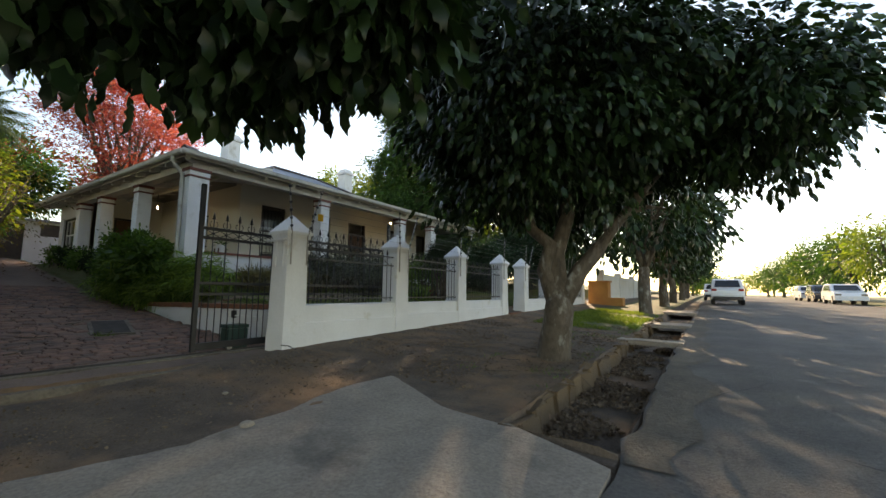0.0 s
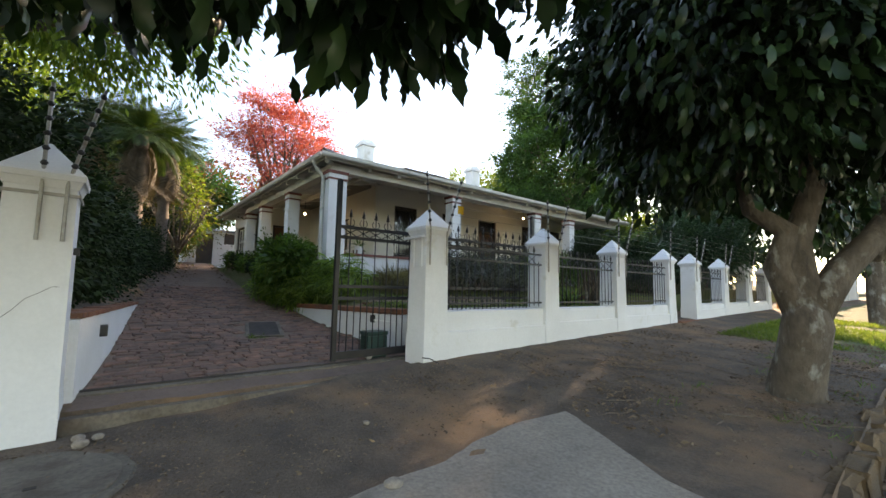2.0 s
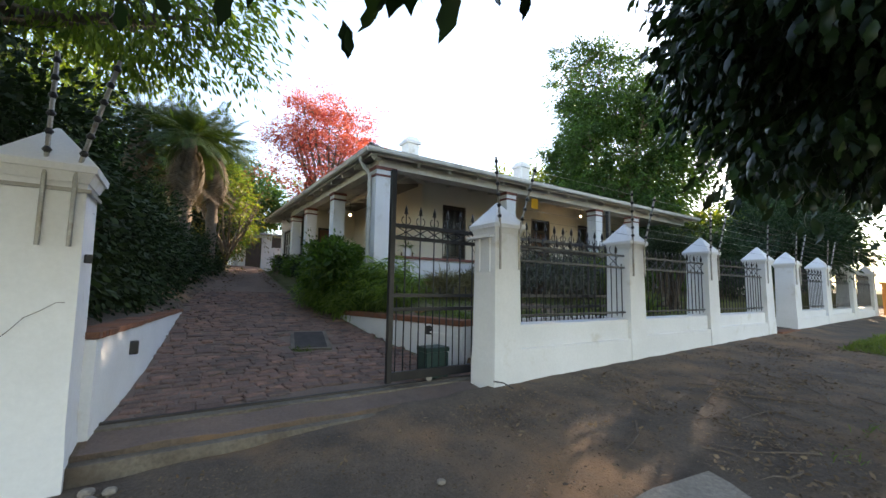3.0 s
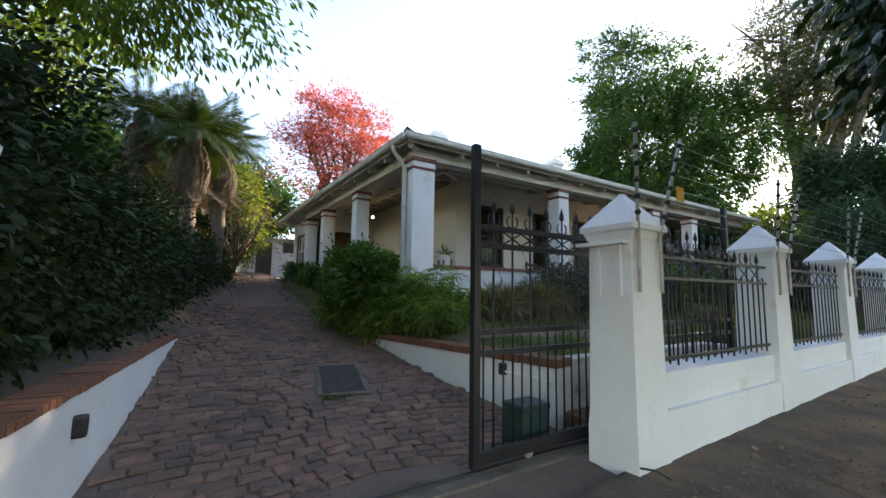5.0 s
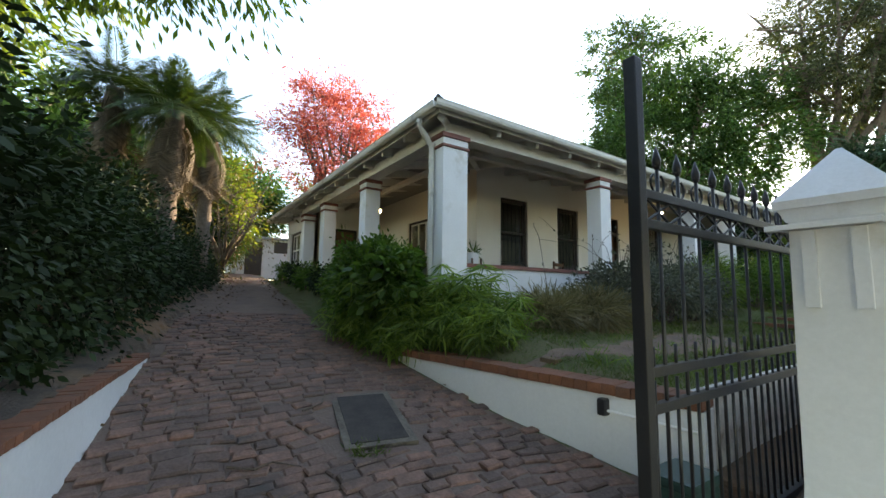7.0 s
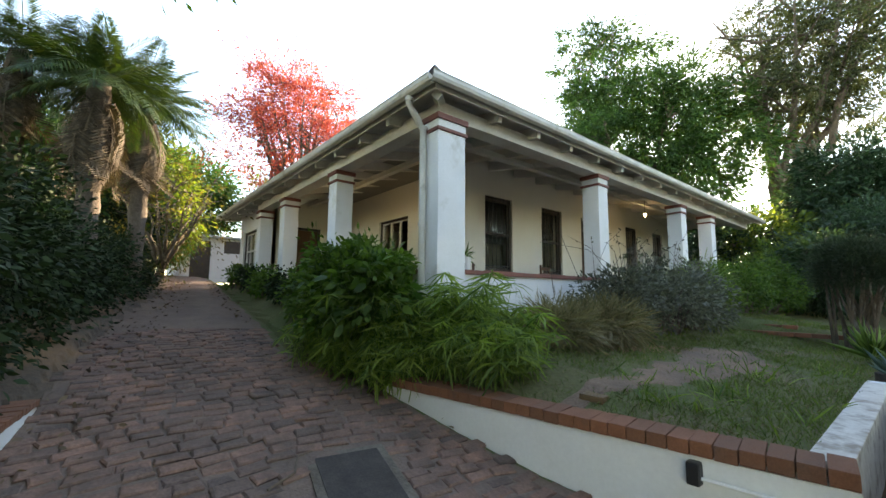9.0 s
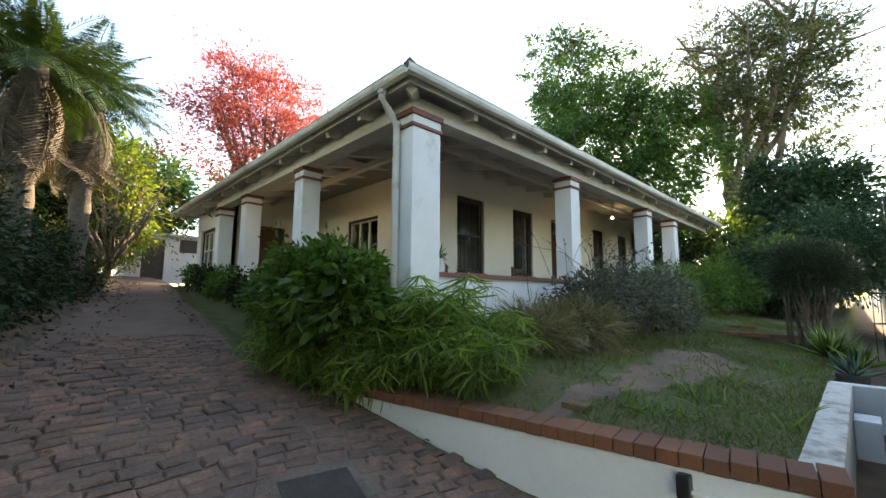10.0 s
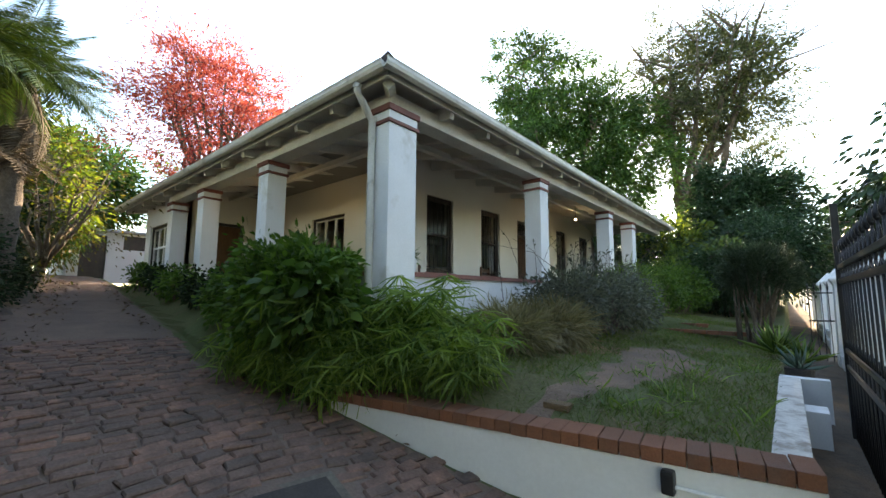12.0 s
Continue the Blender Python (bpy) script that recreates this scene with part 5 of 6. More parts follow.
def sedge(x, y, count, height, seed, leaf=LEAF_SEDGE, label="clump of umbrella sedge with drooping green leaves"):
    t = thing("sedge_clump", label, "ornamental grass", "sedge clumps")
    rng = np.random.default_rng(seed)
    z = ground_z(x, y)
    bm = bmesh.new()
    ats, aims, sizes = [], [], []
    for i in range(count):
        d = unit(rng.normal(size=2))
        lean = 0.15 + 0.5 * rng.random()
        h = height * (0.45 + 0.6 * rng.random())
        b = Vector((x + 0.16 * rng.normal(), y + 0.16 * rng.normal(), z - 0.03))
        tip = b + Vector((d[0] * lean * h, d[1] * lean * h, h))
        tube(bm, [b, b.lerp(tip, 0.55) + Vector((0, 0, 0.08)), tip], [0.006, 0.005, 0.003], 4, False)
        m = 12
        ang = np.linspace(0, 2 * math.pi, m, endpoint=False) + rng.random()
        a = np.stack([np.cos(ang), np.sin(ang), 0.35 * rng.normal(size=m)], 1)
        ats.append(np.repeat(np.array(tip)[None], m, 0))
        aims.append(a)
        sizes.append(0.20 + 0.14 * rng.random(m))
        for q in (0.5, 0.75):
            p = b.lerp(tip, q)
            a2 = unit(rng.normal(size=(3, 3)))
            ats.append(np.repeat(np.array(p)[None], 3, 0))
            aims.append(a2)
            sizes.append(0.2 + 0.12 * rng.random(3))
    tagged(part("stem", bm, LEAF_SEDGE, t), kind="stuff")
    leaf_mesh("foliage", np.concatenate(ats), unit(np.concatenate(aims)), np.concatenate(sizes), NARROW, leaf, t, "", 0.45, seed)


for i, (x, y, h) in enumerate(((-10.0, 3.86, 0.85), (-9.6, 3.95, 0.8), (-9.2, 4.05, 0.52), (-9.72, 4.3, 0.8), (-9.35, 4.45, 0.55), (-9.0, 4.2, 0.45), (-10.35, 3.66, 0.85), (-10.75, 3.38, 0.62), (-11.2, 3.30, 0.55), (-9.55, 4.15, 1.0), (-10.1, 3.55, 0.6))):
    sedge(x, y, 44, h, 200 + i)
for i, (x, y, rx, ry, h, lf) in enumerate(((-9.3, 5.5, 0.42, 0.5, 0.17, LEAF_DRY), (-9.2, 6.3, 0.48, 0.55, 0.22, LEAF_DRY), (-9.35, 7.1, 0.62, 0.7, 0.52, LEAF_GREY), (-9.15, 8.2, 0.78, 0.8, 0.62, LEAF_GREY), (-9.2, 9.4, 0.7, 0.75, 0.58, LEAF_GREY), (-9.5, 10.9, 0.6, 0.7, 0.6, LEAF_SEDGE), (-9.2, 12.3, 0.7, 0.7, 0.6, LEAF_BUSH), (-8.9, 13.6, 0.8, 0.8, 0.7, LEAF_BUSH), (-9.0, 15.2, 0.8, 0.8, 0.9, LEAF_SEDGE))):
    shrub("border_shrub", "straggly grey-green garden shrub before the veranda" if lf is LEAF_GREY else "loose garden shrub before the veranda", ground_at(x, y), (x, y, ground_z(x, y) + h * 0.85), (rx, ry, h), 230, 24, 0.065 if lf in (LEAF_GREY, LEAF_BUSH) else 0.2, OVAL if lf in (LEAF_GREY, LEAF_BUSH) else NARROW, lf, 0.2, 0.2, 230 + i, 0.3, 14, lumps=9, group="shrubs before the veranda")
# long bare shoots of the grey shrub
rng = np.random.default_rng(77)
sh = thing("climbing_shoots", "thin arching shoots rising before the veranda", "shrub")
bm = bmesh.new()
at, aim = [], []
for i in range(46):
    b = Vector((-9.5 + 0.3 * rng.normal(), 8.4 + 0.9 * rng.normal(), 1.7))
    tip = b + Vector((0.35 * rng.normal(), 0.6 * rng.normal(), 0.5 + 0.7 * rng.random()))
    m = b.lerp(tip, 0.6) + Vector((0, 0, 0.22))
    tube(bm, [b, m, tip], [0.006, 0.004, 0.002], 4, False)
    for q in range(7):
        at.append(b.lerp(m, q / 6) if q < 4 else m.lerp(tip, (q - 3) / 3))
        aim.append(rng.normal(size=3))
tagged(part("stem", bm, BARK_DARK, sh), kind="stuff")
leaf_mesh("foliage", np.array([tuple(v) for v in at]), unit(np.array(aim)), np.full(len(at), 0.06), OVAL, LEAF_GREY, sh, "", 0.2, 5)
shrub("needle_shrub", "big rounded needle-leaved shrub with bare stems", ground_at(-7.12, 10.4), (-7.08, 10.4, 2.18), (0.56, 0.60, 0.50), 480, 60, 0.06, BLADE, LEAF_ROSE, 0.19, -0.3, 90, 0.5, 26, stem_r=0.026, low=-0.55, bark=BARK)


def rosette(x, y, z, n, length, seed, label, leaf=LEAF_ALOE, w=1.0):
    t = thing("aloe_plant", label, "aloe")
    rng = np.random.default_rng(seed)
    ang = np.arange(n) * 2.4
    el = 0.25 + 1.1 * (np.arange(n) / n)
    aim = np.stack([np.cos(ang) * np.cos(el), np.sin(ang) * np.cos(el), np.sin(el)], 1)
    shape = ([(0, 0.07 * w, 0.0), (0, -0.07 * w, 0.0), (0, 0, -0.05 * w), (0.5, 0.075 * w, 0.06), (0.5, -0.075 * w, 0.06), (0.5, 0, 0.0), (1, 0, 0.2)],
             [(0, 2, 5, 3), (2, 1, 4, 5), (3, 5, 6), (5, 4, 6), (0, 3, 4, 1), (3, 6, 4)])
    leaf_mesh("foliage", np.repeat(np.array([[x, y, z]]), n, 0), aim, length * (0.75 + 0.4 * rng.random(n)), shape, leaf, t, "", 0.0, seed)


pt = thing("plant_pot", "round clay plant pot beside the white wall", "pot")
part("pot", tube(bmesh.new(), [(-6.66, 7.45, 0.6), (-6.66, 7.45, 0.8), (-6.66, 7.45, 0.96)], [0.10, 0.13, 0.135], 16), COVERMETAL, pt)
rosette(-6.66, 7.45, 0.93, 16, 0.30, 5, "blue-green aloe in a clay pot")
rosette(-6.9, 9.0, 0.95, 40, 0.5, 6, "spreading green aloe with thin leaves", LEAF_SEDGE, 0.6)
rosette(-6.6, 8.5, 0.9, 30, 0.4, 7, "spreading green aloe with thin leaves", LEAF_SEDGE, 0.6)

# white picket screen beyond the shrubs
pk = thing("picket_screen", "weathered white picket screen behind the shrubs", "fence")
me = mesh_of(boxed(-0.035, 0.035, -0.01, 0.01, 0, 1.15, 0.004), TIMBER)
for i in range(16):
    o = new("picket", me)
    o.parent, o.location = pk, (-10.0 + 0.16 * i, 16.2, 1.25)
for z in (1.5, 2.15):
    part("rail", boxed(-10.1, -7.5, 16.21, 16.24, z, z + 0.06), TIMBER, pk)
# low brick edging and steps in the lawn
ed = thing("garden_step", "low red brick garden step", "step")
me = mesh_of(boxed(-0.105, 0.105, -0.05, 0.05, 0, 0.075, 0.006), BRICK)
for r in range(2):
    for i in range(11 - 4 * r):
        o = new("brick", me)
        o.parent, o.location = ed, (-9.4 + 0.22 * i, 10.75 + 0.3 * r, lawn_z(-8.5, 10.5) - 0.02 + 0.11 * r)


# ---- street clutter ----
def hatchback(x, y, z, turn, paint, label, tall=1.0):
    t = thing("parked_car", label, "car", "cars on the street")
    bm = bmesh.new()
    prof = [(-2.05, 0.32), (-2.12, 0.55), (-2.08, 0.86), (-1.85, 0.98), (-1.45, 1.42), (-1.15, 1.50), (0.25, 1.48), (0.55, 1.38), (1.15, 0.96), (1.95, 0.82), (2.12, 0.60), (2.08, 0.30)]
    rings = []
    for s in (-1, -0.93, 0.93, 1):
        rings.append([bm.verts.new((px * (1 if abs(s) < 1 else 0.985), s * 0.87 * (1 - 0.16 * max(0, pz * tall - 0.95)), 0.16 + (pz * tall - 0.16) * (1 if abs(s) < 1 else 0.97))) for px, pz in prof])
    m = len(prof)
    for a, b in zip(rings, rings[1:]):
        for i in range(m):
            bm.faces.new((a[i], a[(i + 1) % m], b[(i + 1) % m], b[i]))
    bm.faces.new(rings[0])
    bm.faces.new(list(reversed(rings[-1])))
    bmesh.ops.recalc_face_normals(bm, faces=bm.faces[:])
    part("body", bm, paint, t, smooth=False)
    h = tall
    part("rear_window", quad_prism([(-1.86, -0.68, 1.02 * h), (-1.86, 0.68, 1.02 * h), (-1.50, 0.60, 1.40 * h), (-1.50, -0.60, 1.40 * h)], (-0.02, 0, 0.015)), CARGLASS, t)
    part("windscreen", quad_prism([(1.12, -0.7, 1.0 * h), (1.12, 0.7, 1.0 * h), (0.60, 0.62, 1.37 * h), (0.60, -0.62, 1.37 * h)], (0.02, 0, 0.015)), CARGLASS, t)
    for s in (-1, 1):
        part("side_window", quad_prism([(-1.35, s * 0.872, 1.0 * h), (0.85, s * 0.872, 0.99 * h), (0.35, s * 0.80, 1.38 * h), (-1.1, s * 0.80, 1.40 * h)], (0, s * 0.012, 0)), CARGLASS, t)
        part("tail_lamp", boxed(-2.10, -1.98, s * 0.70 - 0.14, s * 0.70 + 0.14, 0.78 * h, 0.92 * h, 0.02), TAILRED, t)
        part("headlight", boxed(1.95, 2.10, s * 0.66 - 0.16, s * 0.66 + 0.16, 0.62, 0.74, 0.02), CARGLASS, t)
        for wx in (-1.3, 1.3):
            wh = part("wheel", tube(bmesh.new(), [(wx, s * 0.66, 0.31), (wx, s * 0.70, 0.31), (wx, s * 0.86, 0.31), (wx, s * 0.89, 0.31)], [0.28, 0.31, 0.31, 0.28], 20), RUBBER, t)
            part("rim", tube(bmesh.new(), [(wx, s * 0.885, 0.31), (wx, s * 0.895, 0.31)], [0.2, 0.19], 14), GALV, wh)
    part("bumper", boxed(-2.17, -1.95, -0.80, 0.80, 0.30, 0.52, 0.04), BLACKPLASTIC, t)
    part("number_plate", boxed(-2.15, -2.12, -0.25, 0.25, 0.66, 0.76), WHITE, t)
    t.matrix_world = pose(x, y, z, 0, 0, turn)
    return t


def quad_prism(pts, off):
    bm = bmesh.new()
    lo = [bm.verts.new(p) for p in pts]
    hi = [bm.verts.new(Vector(p) + Vector(off)) for p in pts]
    bm.faces.new(lo)
    bm.faces.new(list(reversed(hi)))
    for i in range(4):
        bm.faces.new((lo[i], hi[i], hi[(i + 1) % 4], lo[(i + 1) % 4]))
    bmesh.ops.recalc_face_normals(bm, faces=bm.faces[:])
    return bm


hatchback(0.75, 33.0, street_z(33) + 0.02, 90, CARWHITE, "white sport utility car on the asphalt road", 1.1)
hatchback(0.2, 46.0, street_z(46) + 0.02, 90, CARWHITE, "white car parked at the roadside", 1.0)
hatchback(8.0, 41.0, street_z(41) + 0.02, -90, CARWHITE, "white hatchback parked at the roadside", 1.0)
hatchback(8.0, 47.5, street_z(47.5) + 0.02, -90, CARDARK, "dark hatchback parked at the roadside", 1.0)
hatchback(8.0, 54.0, street_z(54) + 0.02, -90, CARWHITE, "white hatchback parked at the roadside", 1.0)

# sandstone kerb along the ditch
kb = thing("kerb", "row of rough sandstone kerb blocks along the ditch", "kerb", kind="structure")
rng = np.random.default_rng(15)
y = 3.25
while y < 16:
    ln = 0.28 + 0.22 * rng.random()
    bm = boxed(-0.075, 0.075, -ln / 2 + 0.012, ln / 2 - 0.012, -0.28, 0.05, 0.02)
    for v in bm.verts:
        v.co += Vector((rng.normal(), rng.normal(), rng.normal())) * 0.014
    o = part("kerb_block", bm, KERB, kb)
    o.matrix_world = pose(-1.66 + 0.02 * rng.normal(), y + ln / 2, street_z(y) - 0.02 + 0.02 * rng.normal(), rng.normal() * 3, -6 + rng.normal() * 6, rng.normal() * 5)
    y += ln
for i, (y, w) in enumerate(((9.45, 0.42), (13.6, 1.1), (20.5, 2.6))):
    sb = thing("ditch_slab", "concrete slab bridging the roadside ditch", "slab", "slabs across the ditch")
    part("slab", boxed(-1.85, -0.62, y - w / 2, y + w / 2, street_z(y) - 0.05, street_z(y) + 0.055, 0.015), CONCRETE, sb)

# lawns, weeds and litter
rng = np.random.default_rng(21)


def scatter(name, label, n, xr, yr, size, shape, leaf, keep, up=0.0, lift=0.01, seed=3, category="grass", zf=ground_z):
    g = np.random.default_rng(seed)
    x = g.uniform(*xr, n)
    y = g.uniform(*yr, n)
    ok = np.array([keep(a, b) for a, b in zip(x, y)])
    x, y = x[ok], y[ok]
    z = np.array([zf(a, b) for a, b in zip(x, y)]) + lift * (0.3 + g.random(len(x)))
    aim = g.normal(size=(len(x), 3)) * np.array([1, 1, 0.25]) + np.array([0, 0, up])
    ob = leaf_mesh(name, np.stack([x, y, z], 1), unit(aim), size * (0.5 + g.random(len(x))), shape, leaf, None, "", 0.0, seed)
    return tagged(ob, label, category, kind="stuff")


def patchy(a, b, s=0.9, k=0.0):
    return noise.noise((a * s, b * s, 7.0)) > k


def path_x(b):
    return -8.12 + 0.09 * math.sin(1.3 * b) + 0.06 * max(0.0, b - 5.5)


def path_half(b):
    return (0.12 + 0.11 * max(0.0, b - 4.4)) * (1.0 + 0.35 * noise.noise((b * 3.0, 2.0, 1.0))) if b < 7.4 else 0.43 * max(0.0, 8.0 - b) / 0.6


# a trodden bare strip in the lawn
bm = bmesh.new()
rows = []
for i in range(65):
    b = 4.0 + i / 16
    row = []
    for j in range(9):
        a = path_x(b) + path_half(b) * (j / 4 - 1) * (1.0 + 0.3 * noise.noise((b * 5.0, j // 5, 3.0)))
        row.append(bm.verts.new((a, b, ground_z(a, b) + (0.010 if 0 < j < 8 else -0.004) + 0.006 * noise.noise((a * 9, b * 9, 0.0)))))
    rows.append(row)
for p, q in zip(rows, rows[1:]):
    for j in range(8):
        bm.faces.new((p[j], p[j + 1], q[j + 1], q[j]))
tagged(part("bare_path", bm, PATH_SOIL), "bare trodden soil strip across the lawn", "path", kind="structure")
flat_stone = thing("stepping_stone", "small flat pale stone in the lawn", "stone")
part("stone", boxed(-8.2, -8.0, 4.12, 4.24, ground_z(-8.1, 4.18) - 0.02, ground_z(-8.1, 4.18) + 0.035, 0.012), KERB, flat_stone)


def on_lawn(a, b):
    if not (b > right_edge(a) + 0.24 and a < -6.84):
        return False
    if 4.0 < b < 8.0 and abs(a - path_x(b)) < path_half(b) + 0.02:
        return rng.random() < 0.06
    return patchy(a, b, 1.3, -0.12) or rng.random() < 0.25


scatter("lawn_grass", "patchy green lawn grass", 46000, (-10.0, -6.84), (3.8, 13), 0.05, BLADE, LEAF_GRASS, on_lawn, 1.3, 0.0, 5)
scatter("lawn_grass", "dry thin lawn grass", 9000, (-10.0, -6.84), (3.8, 13), 0.055, BLADE, LEAF_DRY, on_lawn, 0.5, 0.005, 6)
scatter("lawn_tufts", "longer grass tufts in the lawn", 1500, (-8.4, -6.85), (4.3, 7.5), 0.15, NARROW, LEAF_SEDGE, lambda a, b: patchy(a, b, 2.6, 0.22) and b > right_edge(a) + 0.3, 1.0, 0.0, 7)
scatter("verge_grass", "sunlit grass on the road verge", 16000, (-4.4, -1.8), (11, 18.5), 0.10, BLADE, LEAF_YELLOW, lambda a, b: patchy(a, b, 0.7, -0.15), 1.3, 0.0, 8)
scatter("verge_weeds", "sparse weeds on the road verge", 2200, (-3.2, -1.75), (4.5, 11), 0.07, BLADE, LEAF_GRASS, lambda a, b: patchy(a, b, 1.4, 0.15), 1.0, 0.0, 9)
scatter("leaf_litter", "dry brown leaves in the roadside ditch", 13000, (-1.58, -0.78), (3.3, 14), 0.05, OVAL, LITTER, lambda a, b: patchy(a, b, 1.8, -0.05), 0.25, 0.03, 10, "leaf litter")
scatter("leaf_litter", "dry brown leaves scattered on the verge", 8000, (-5.4, -1.8), (3.0, 12), 0.042, OVAL, LITTER, lambda a, b: (patchy(a, b, 1.1, 0.05) or rng.random() < 0.1) and not (a > -3.6 and b < 3.9), 0.1, 0.02, 11, "leaf litter")
scatter("leaf_litter", "dry leaves scattered before the gate", 900, (-5.45, -3.7), (-1, 4), 0.03, OVAL, LITTER, lambda a, b: True, 0.1, 0.02, 12, "leaf litter")
scatter("leaf_litter", "dry leaves along the driveway's edges", 2600, (-24, -9), (0, 5), 0.06, OVAL, LITTER, lambda a, b: (0 < b - left_edge(a) < 0.7 or 0 < right_edge(a) - b < 0.35), 0.1, 0.04, 13, "leaf litter")
scatter("pebbles_litter", "fine twigs and crumbs on the soil", 34000, (-5.45, -1.8), (-1, 12), 0.022, SPRAY, LITTER, lambda a, b: not (a > -3.9 and b < 4.0), 0.1, 0.01, 14, "litter")
for i in range(60):
    x, y = rng.uniform(-4.8, -2.2), rng.uniform(4.2, 8.5)
    a, ln = rng.uniform(0, 6.28), rng.uniform(0.25, 0.8)
    tw = thing("fallen_twig", "dry fallen twig on the bare soil", "twig", "fallen twigs")
    p = Vector((x, y, 0))
    pts = []
    for q in range(4):
        r = p + Vector((math.cos(a), math.sin(a), 0)) * ln * q / 3 + Vector((rng.normal(), rng.normal(), 0)) * 0.03
        pts.append((r.x, r.y, ground_z(r.x, r.y) + 0.014))
    part("twig", tube(bmesh.new(), pts, [0.009, 0.008, 0.006, 0.003], 5), TWIG, tw)
for x, y, s in ((-3.43, 1.86, 0.06), (-5.35, 0.32, 0.055), (-5.45, 0.42, 0.04), (-5.5, 0.3, 0.045), (-4.4, 2.2, 0.03)):
    st = thing("loose_stone", "loose grey stone on the soil", "stone", "loose stones")
    bm = bmesh.new()
    bmesh.ops.create_icosphere(bm, subdivisions=2, radius=s)
    for v in bm.verts:
        v.co *= 1 + 0.25 * noise.noise(v.co * 9 + Vector((x, y, 0)))
        v.co.z *= 0.6
    o = part("stone", bm, CONCRETE, st)
    o.location = (x, y, verge_z(x, y) + s * 0.4)
# cracks in the asphalt
cr = bmesh.new()
for x0, y0, dx, dy, m in ((0.5, 3.9, 0.13, -0.02, 14), (0.9, 7.5, 0.12, 0.03, 16), (-0.2, 5.2, 0.05, 0.12, 9)):
    p = Vector((x0, y0, 0))
    prev = None
    for q in range(m):
        p = p + Vector((dx + 0.03 * rng.normal(), dy + 0.05 * rng.normal(), 0))
        w = 0.006 + 0.006 * rng.random()
        z = street_z(p.y) + 0.03 * math.sin(math.pi * (p.x + 0.72) / 9.3) + 0.008
        cur = (cr.verts.new((p.x, p.y - w, z)), cr.verts.new((p.x, p.y + w, z)))
        if prev:
            cr.faces.new((prev[0], cur[0], cur[1], prev[1]))
        prev = cur
tagged(part("road_crack", cr, RUBBER), "dark cracks in the asphalt", "crack", kind="structure")

for pts in (((-8.35, 1.35), (-8.25, 1.5), (-8.3, 1.62), (-8.16, 1.78)), ((-9.0, 2.0), (-9.1, 2.2), (-9.28, 2.28), (-9.3, 2.4)), ((-7.35, 1.05), (-7.42, 1.18), (-7.5, 1.2), (-7.56, 1.34))):
    tw = thing("fallen_twig", "dry pale twig lying on the brick driveway", "twig", "twigs on the driveway")
    part("twig", tube(bmesh.new(), [(a, b, drive_z(a) + 0.022) for a, b in pts], [0.010, 0.009, 0.007, 0.004], 5), TWIG, tw)
scatter("driveway_weeds", "small green weeds in the paving joints", 160, (-8.35, -8.1), (2.15, 2.4), 0.07, BLADE, LEAF_GRASS, lambda a, b: True, 0.9, 0.0, 41)

# ---- driveway pavers ----
pv = tagged(new("driveway"), "worn red-brown clay brick driveway in curved courses", "driveway", kind="structure")
rng = np.random.default_rng(17)


def paver_mesh(l, w, seed):
    g = np.random.default_rng(seed)
    bm = boxed(-w / 2, w / 2, -l / 2, l / 2, -0.05, 0.0)
    for v in bm.verts:
        v.co.x += g.normal() * 0.007
        v.co.y += g.normal() * 0.011
        if v.co.z > -0.01:
            v.co.z += g.normal() * 0.004
    es = [e for e in bm.edges if all(v.co.z > -0.02 for v in e.verts)]
    bmesh.ops.bevel(bm, geom=es, offset=0.012, segments=1, affect="EDGES")
    return bm


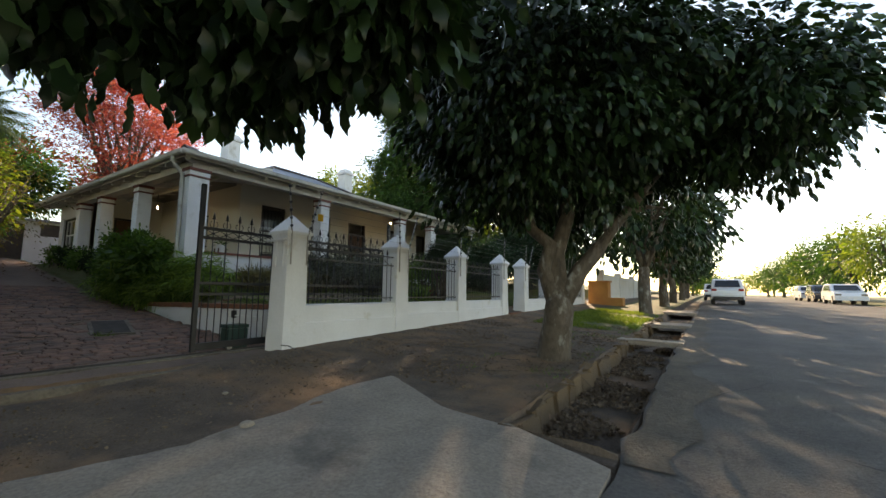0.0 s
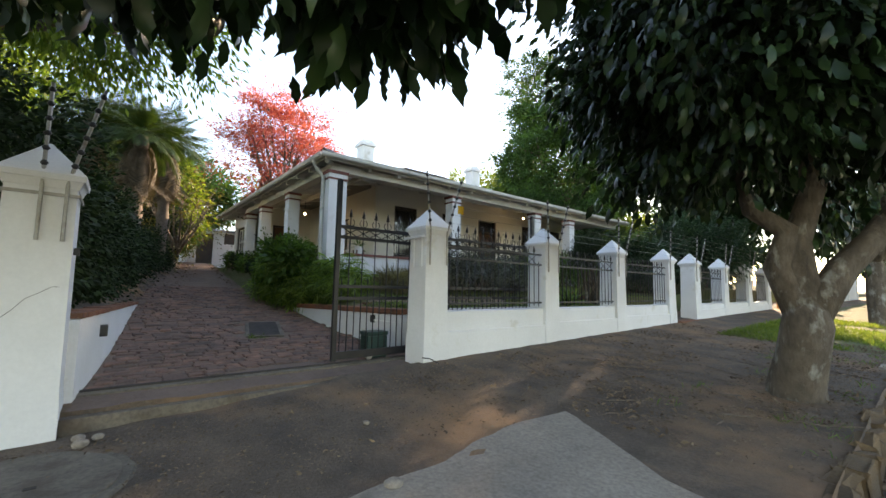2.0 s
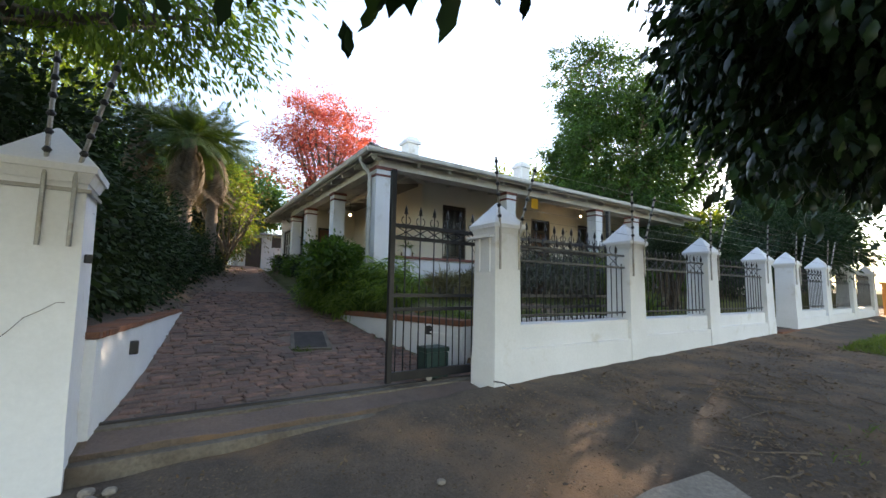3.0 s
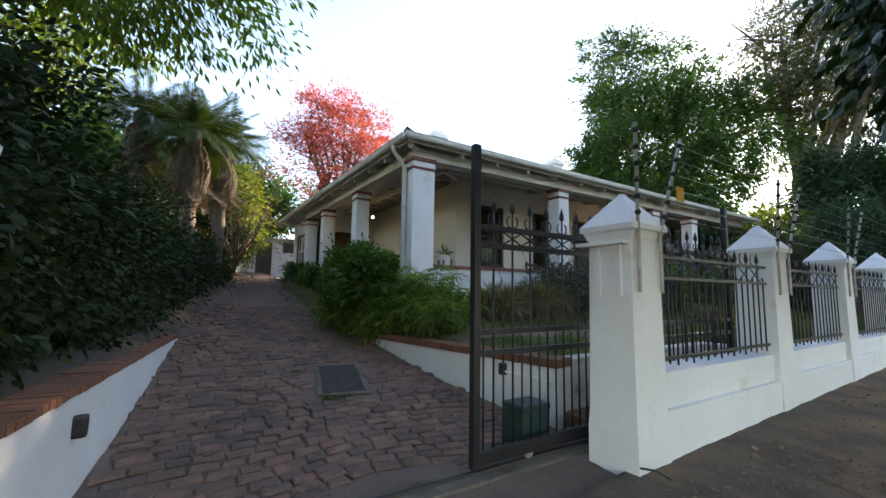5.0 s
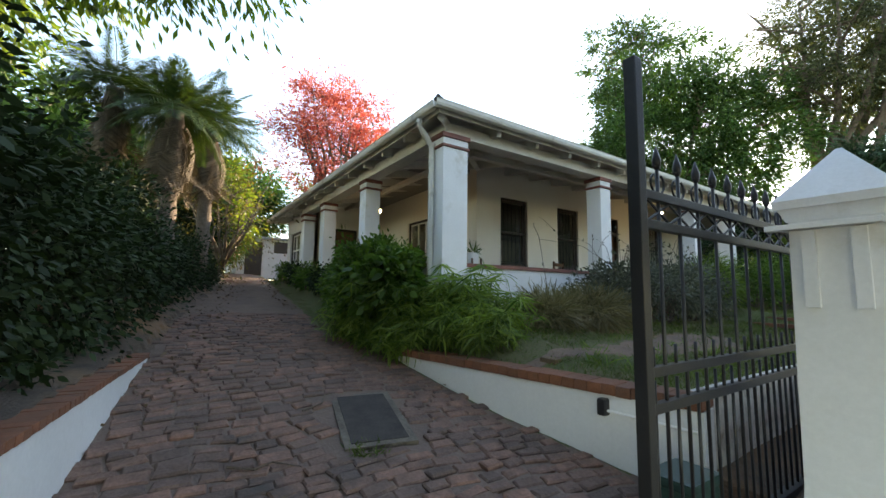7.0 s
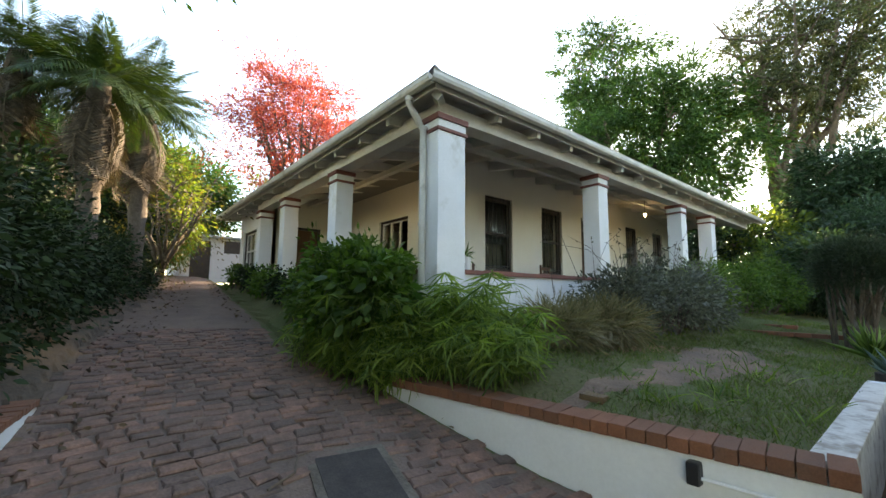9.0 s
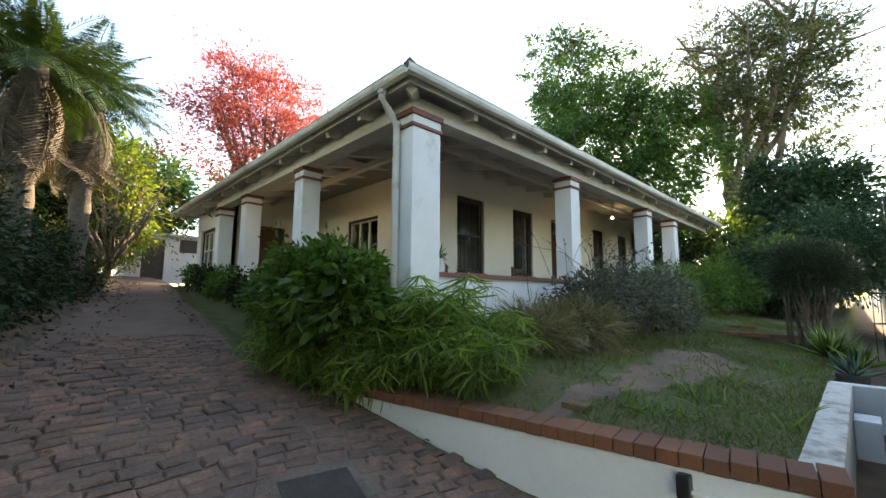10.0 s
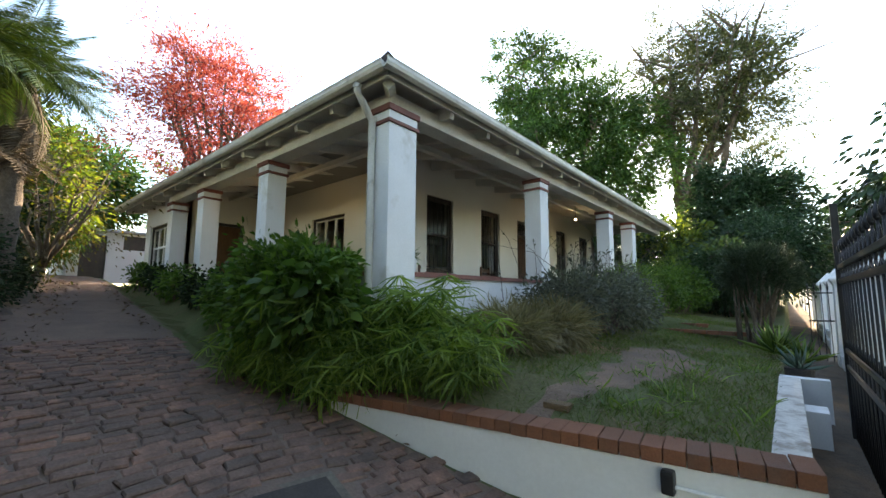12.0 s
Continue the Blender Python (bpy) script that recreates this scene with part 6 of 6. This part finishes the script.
KINDS = [(0.205, 0.105), (0.19, 0.10), (0.155, 0.105), (0.225, 0.11)]
MESHES = [(l, w, mesh_of(paver_mesh(l, w, 30 + i), PAVER)) for i, (l, w) in enumerate(KINDS * 4)]
near, rest = [], []
row = 0
x = -6.42
while x > -13.6:
    lo, hi = left_edge(x) - 0.02, right_edge(x) + 0.02
    y = lo - 0.2 * rng.random()
    while y < hi:
        kind = int(rng.integers(len(MESHES)))
        l, w, me = MESHES[kind]
        yc = y + l / 2
        bow = 0.20 * math.sin((yc - lo) / max(0.5, hi - lo) * math.pi) + 0.05 * math.sin(yc * 3.1 + x * 0.8)
        bow += 0.15 * noise.noise((x * 0.7, yc * 0.9, 4.0))
        turn = math.degrees(math.atan(0.15 * (noise.noise((x * 0.7, yc * 0.9 + 0.09, 4.0)) - noise.noise((x * 0.7, yc * 0.9 - 0.09, 4.0))) / 0.2))
        px, py = x - bow + 0.008 * rng.normal(), yc
        slope_a = 0.63 * math.cos((yc - lo) / max(0.5, hi - lo) * math.pi) * 0.3
        u, v = px + 8.74, py - 2.52
        cu, cv = u * 0.978 - v * 0.208, u * 0.208 + v * 0.978
        if not (abs(cu) < 0.6 and abs(cv) < 0.38) and left_edge(px) + 0.03 < py < right_edge(px) - 0.02:
            sl = math.degrees(math.atan((drive_z(px - 0.1) - drive_z(px + 0.1)) / 0.2))
            m = pose(px, py, drive_z(px) + 0.005 + 0.004 * rng.normal(), rng.normal() * 1.3, sl + rng.normal() * 1.3, math.degrees(slope_a) * 0.6 + turn + rng.normal() * 5.0)
            (near if -9.6 < px and len(near) < 300 else rest).append((kind, m))
        y += l + 0.014
    x -= 0.119
    row += 1
for kind, m in near:
    o = new("paver", MESHES[kind][2])
    o.parent = pv
    o.matrix_world = m
vs, fs = [], []
for kind, m in rest:
    me = MESHES[kind][2]
    n0 = len(vs)
    vs += [tuple(m @ v.co) for v in me.vertices]
    fs += [tuple(i + n0 for i in p.vertices) for p in me.polygons]
tagged(quick_mesh("pavers", vs, fs, PAVER_REST, pv), kind="stuff")
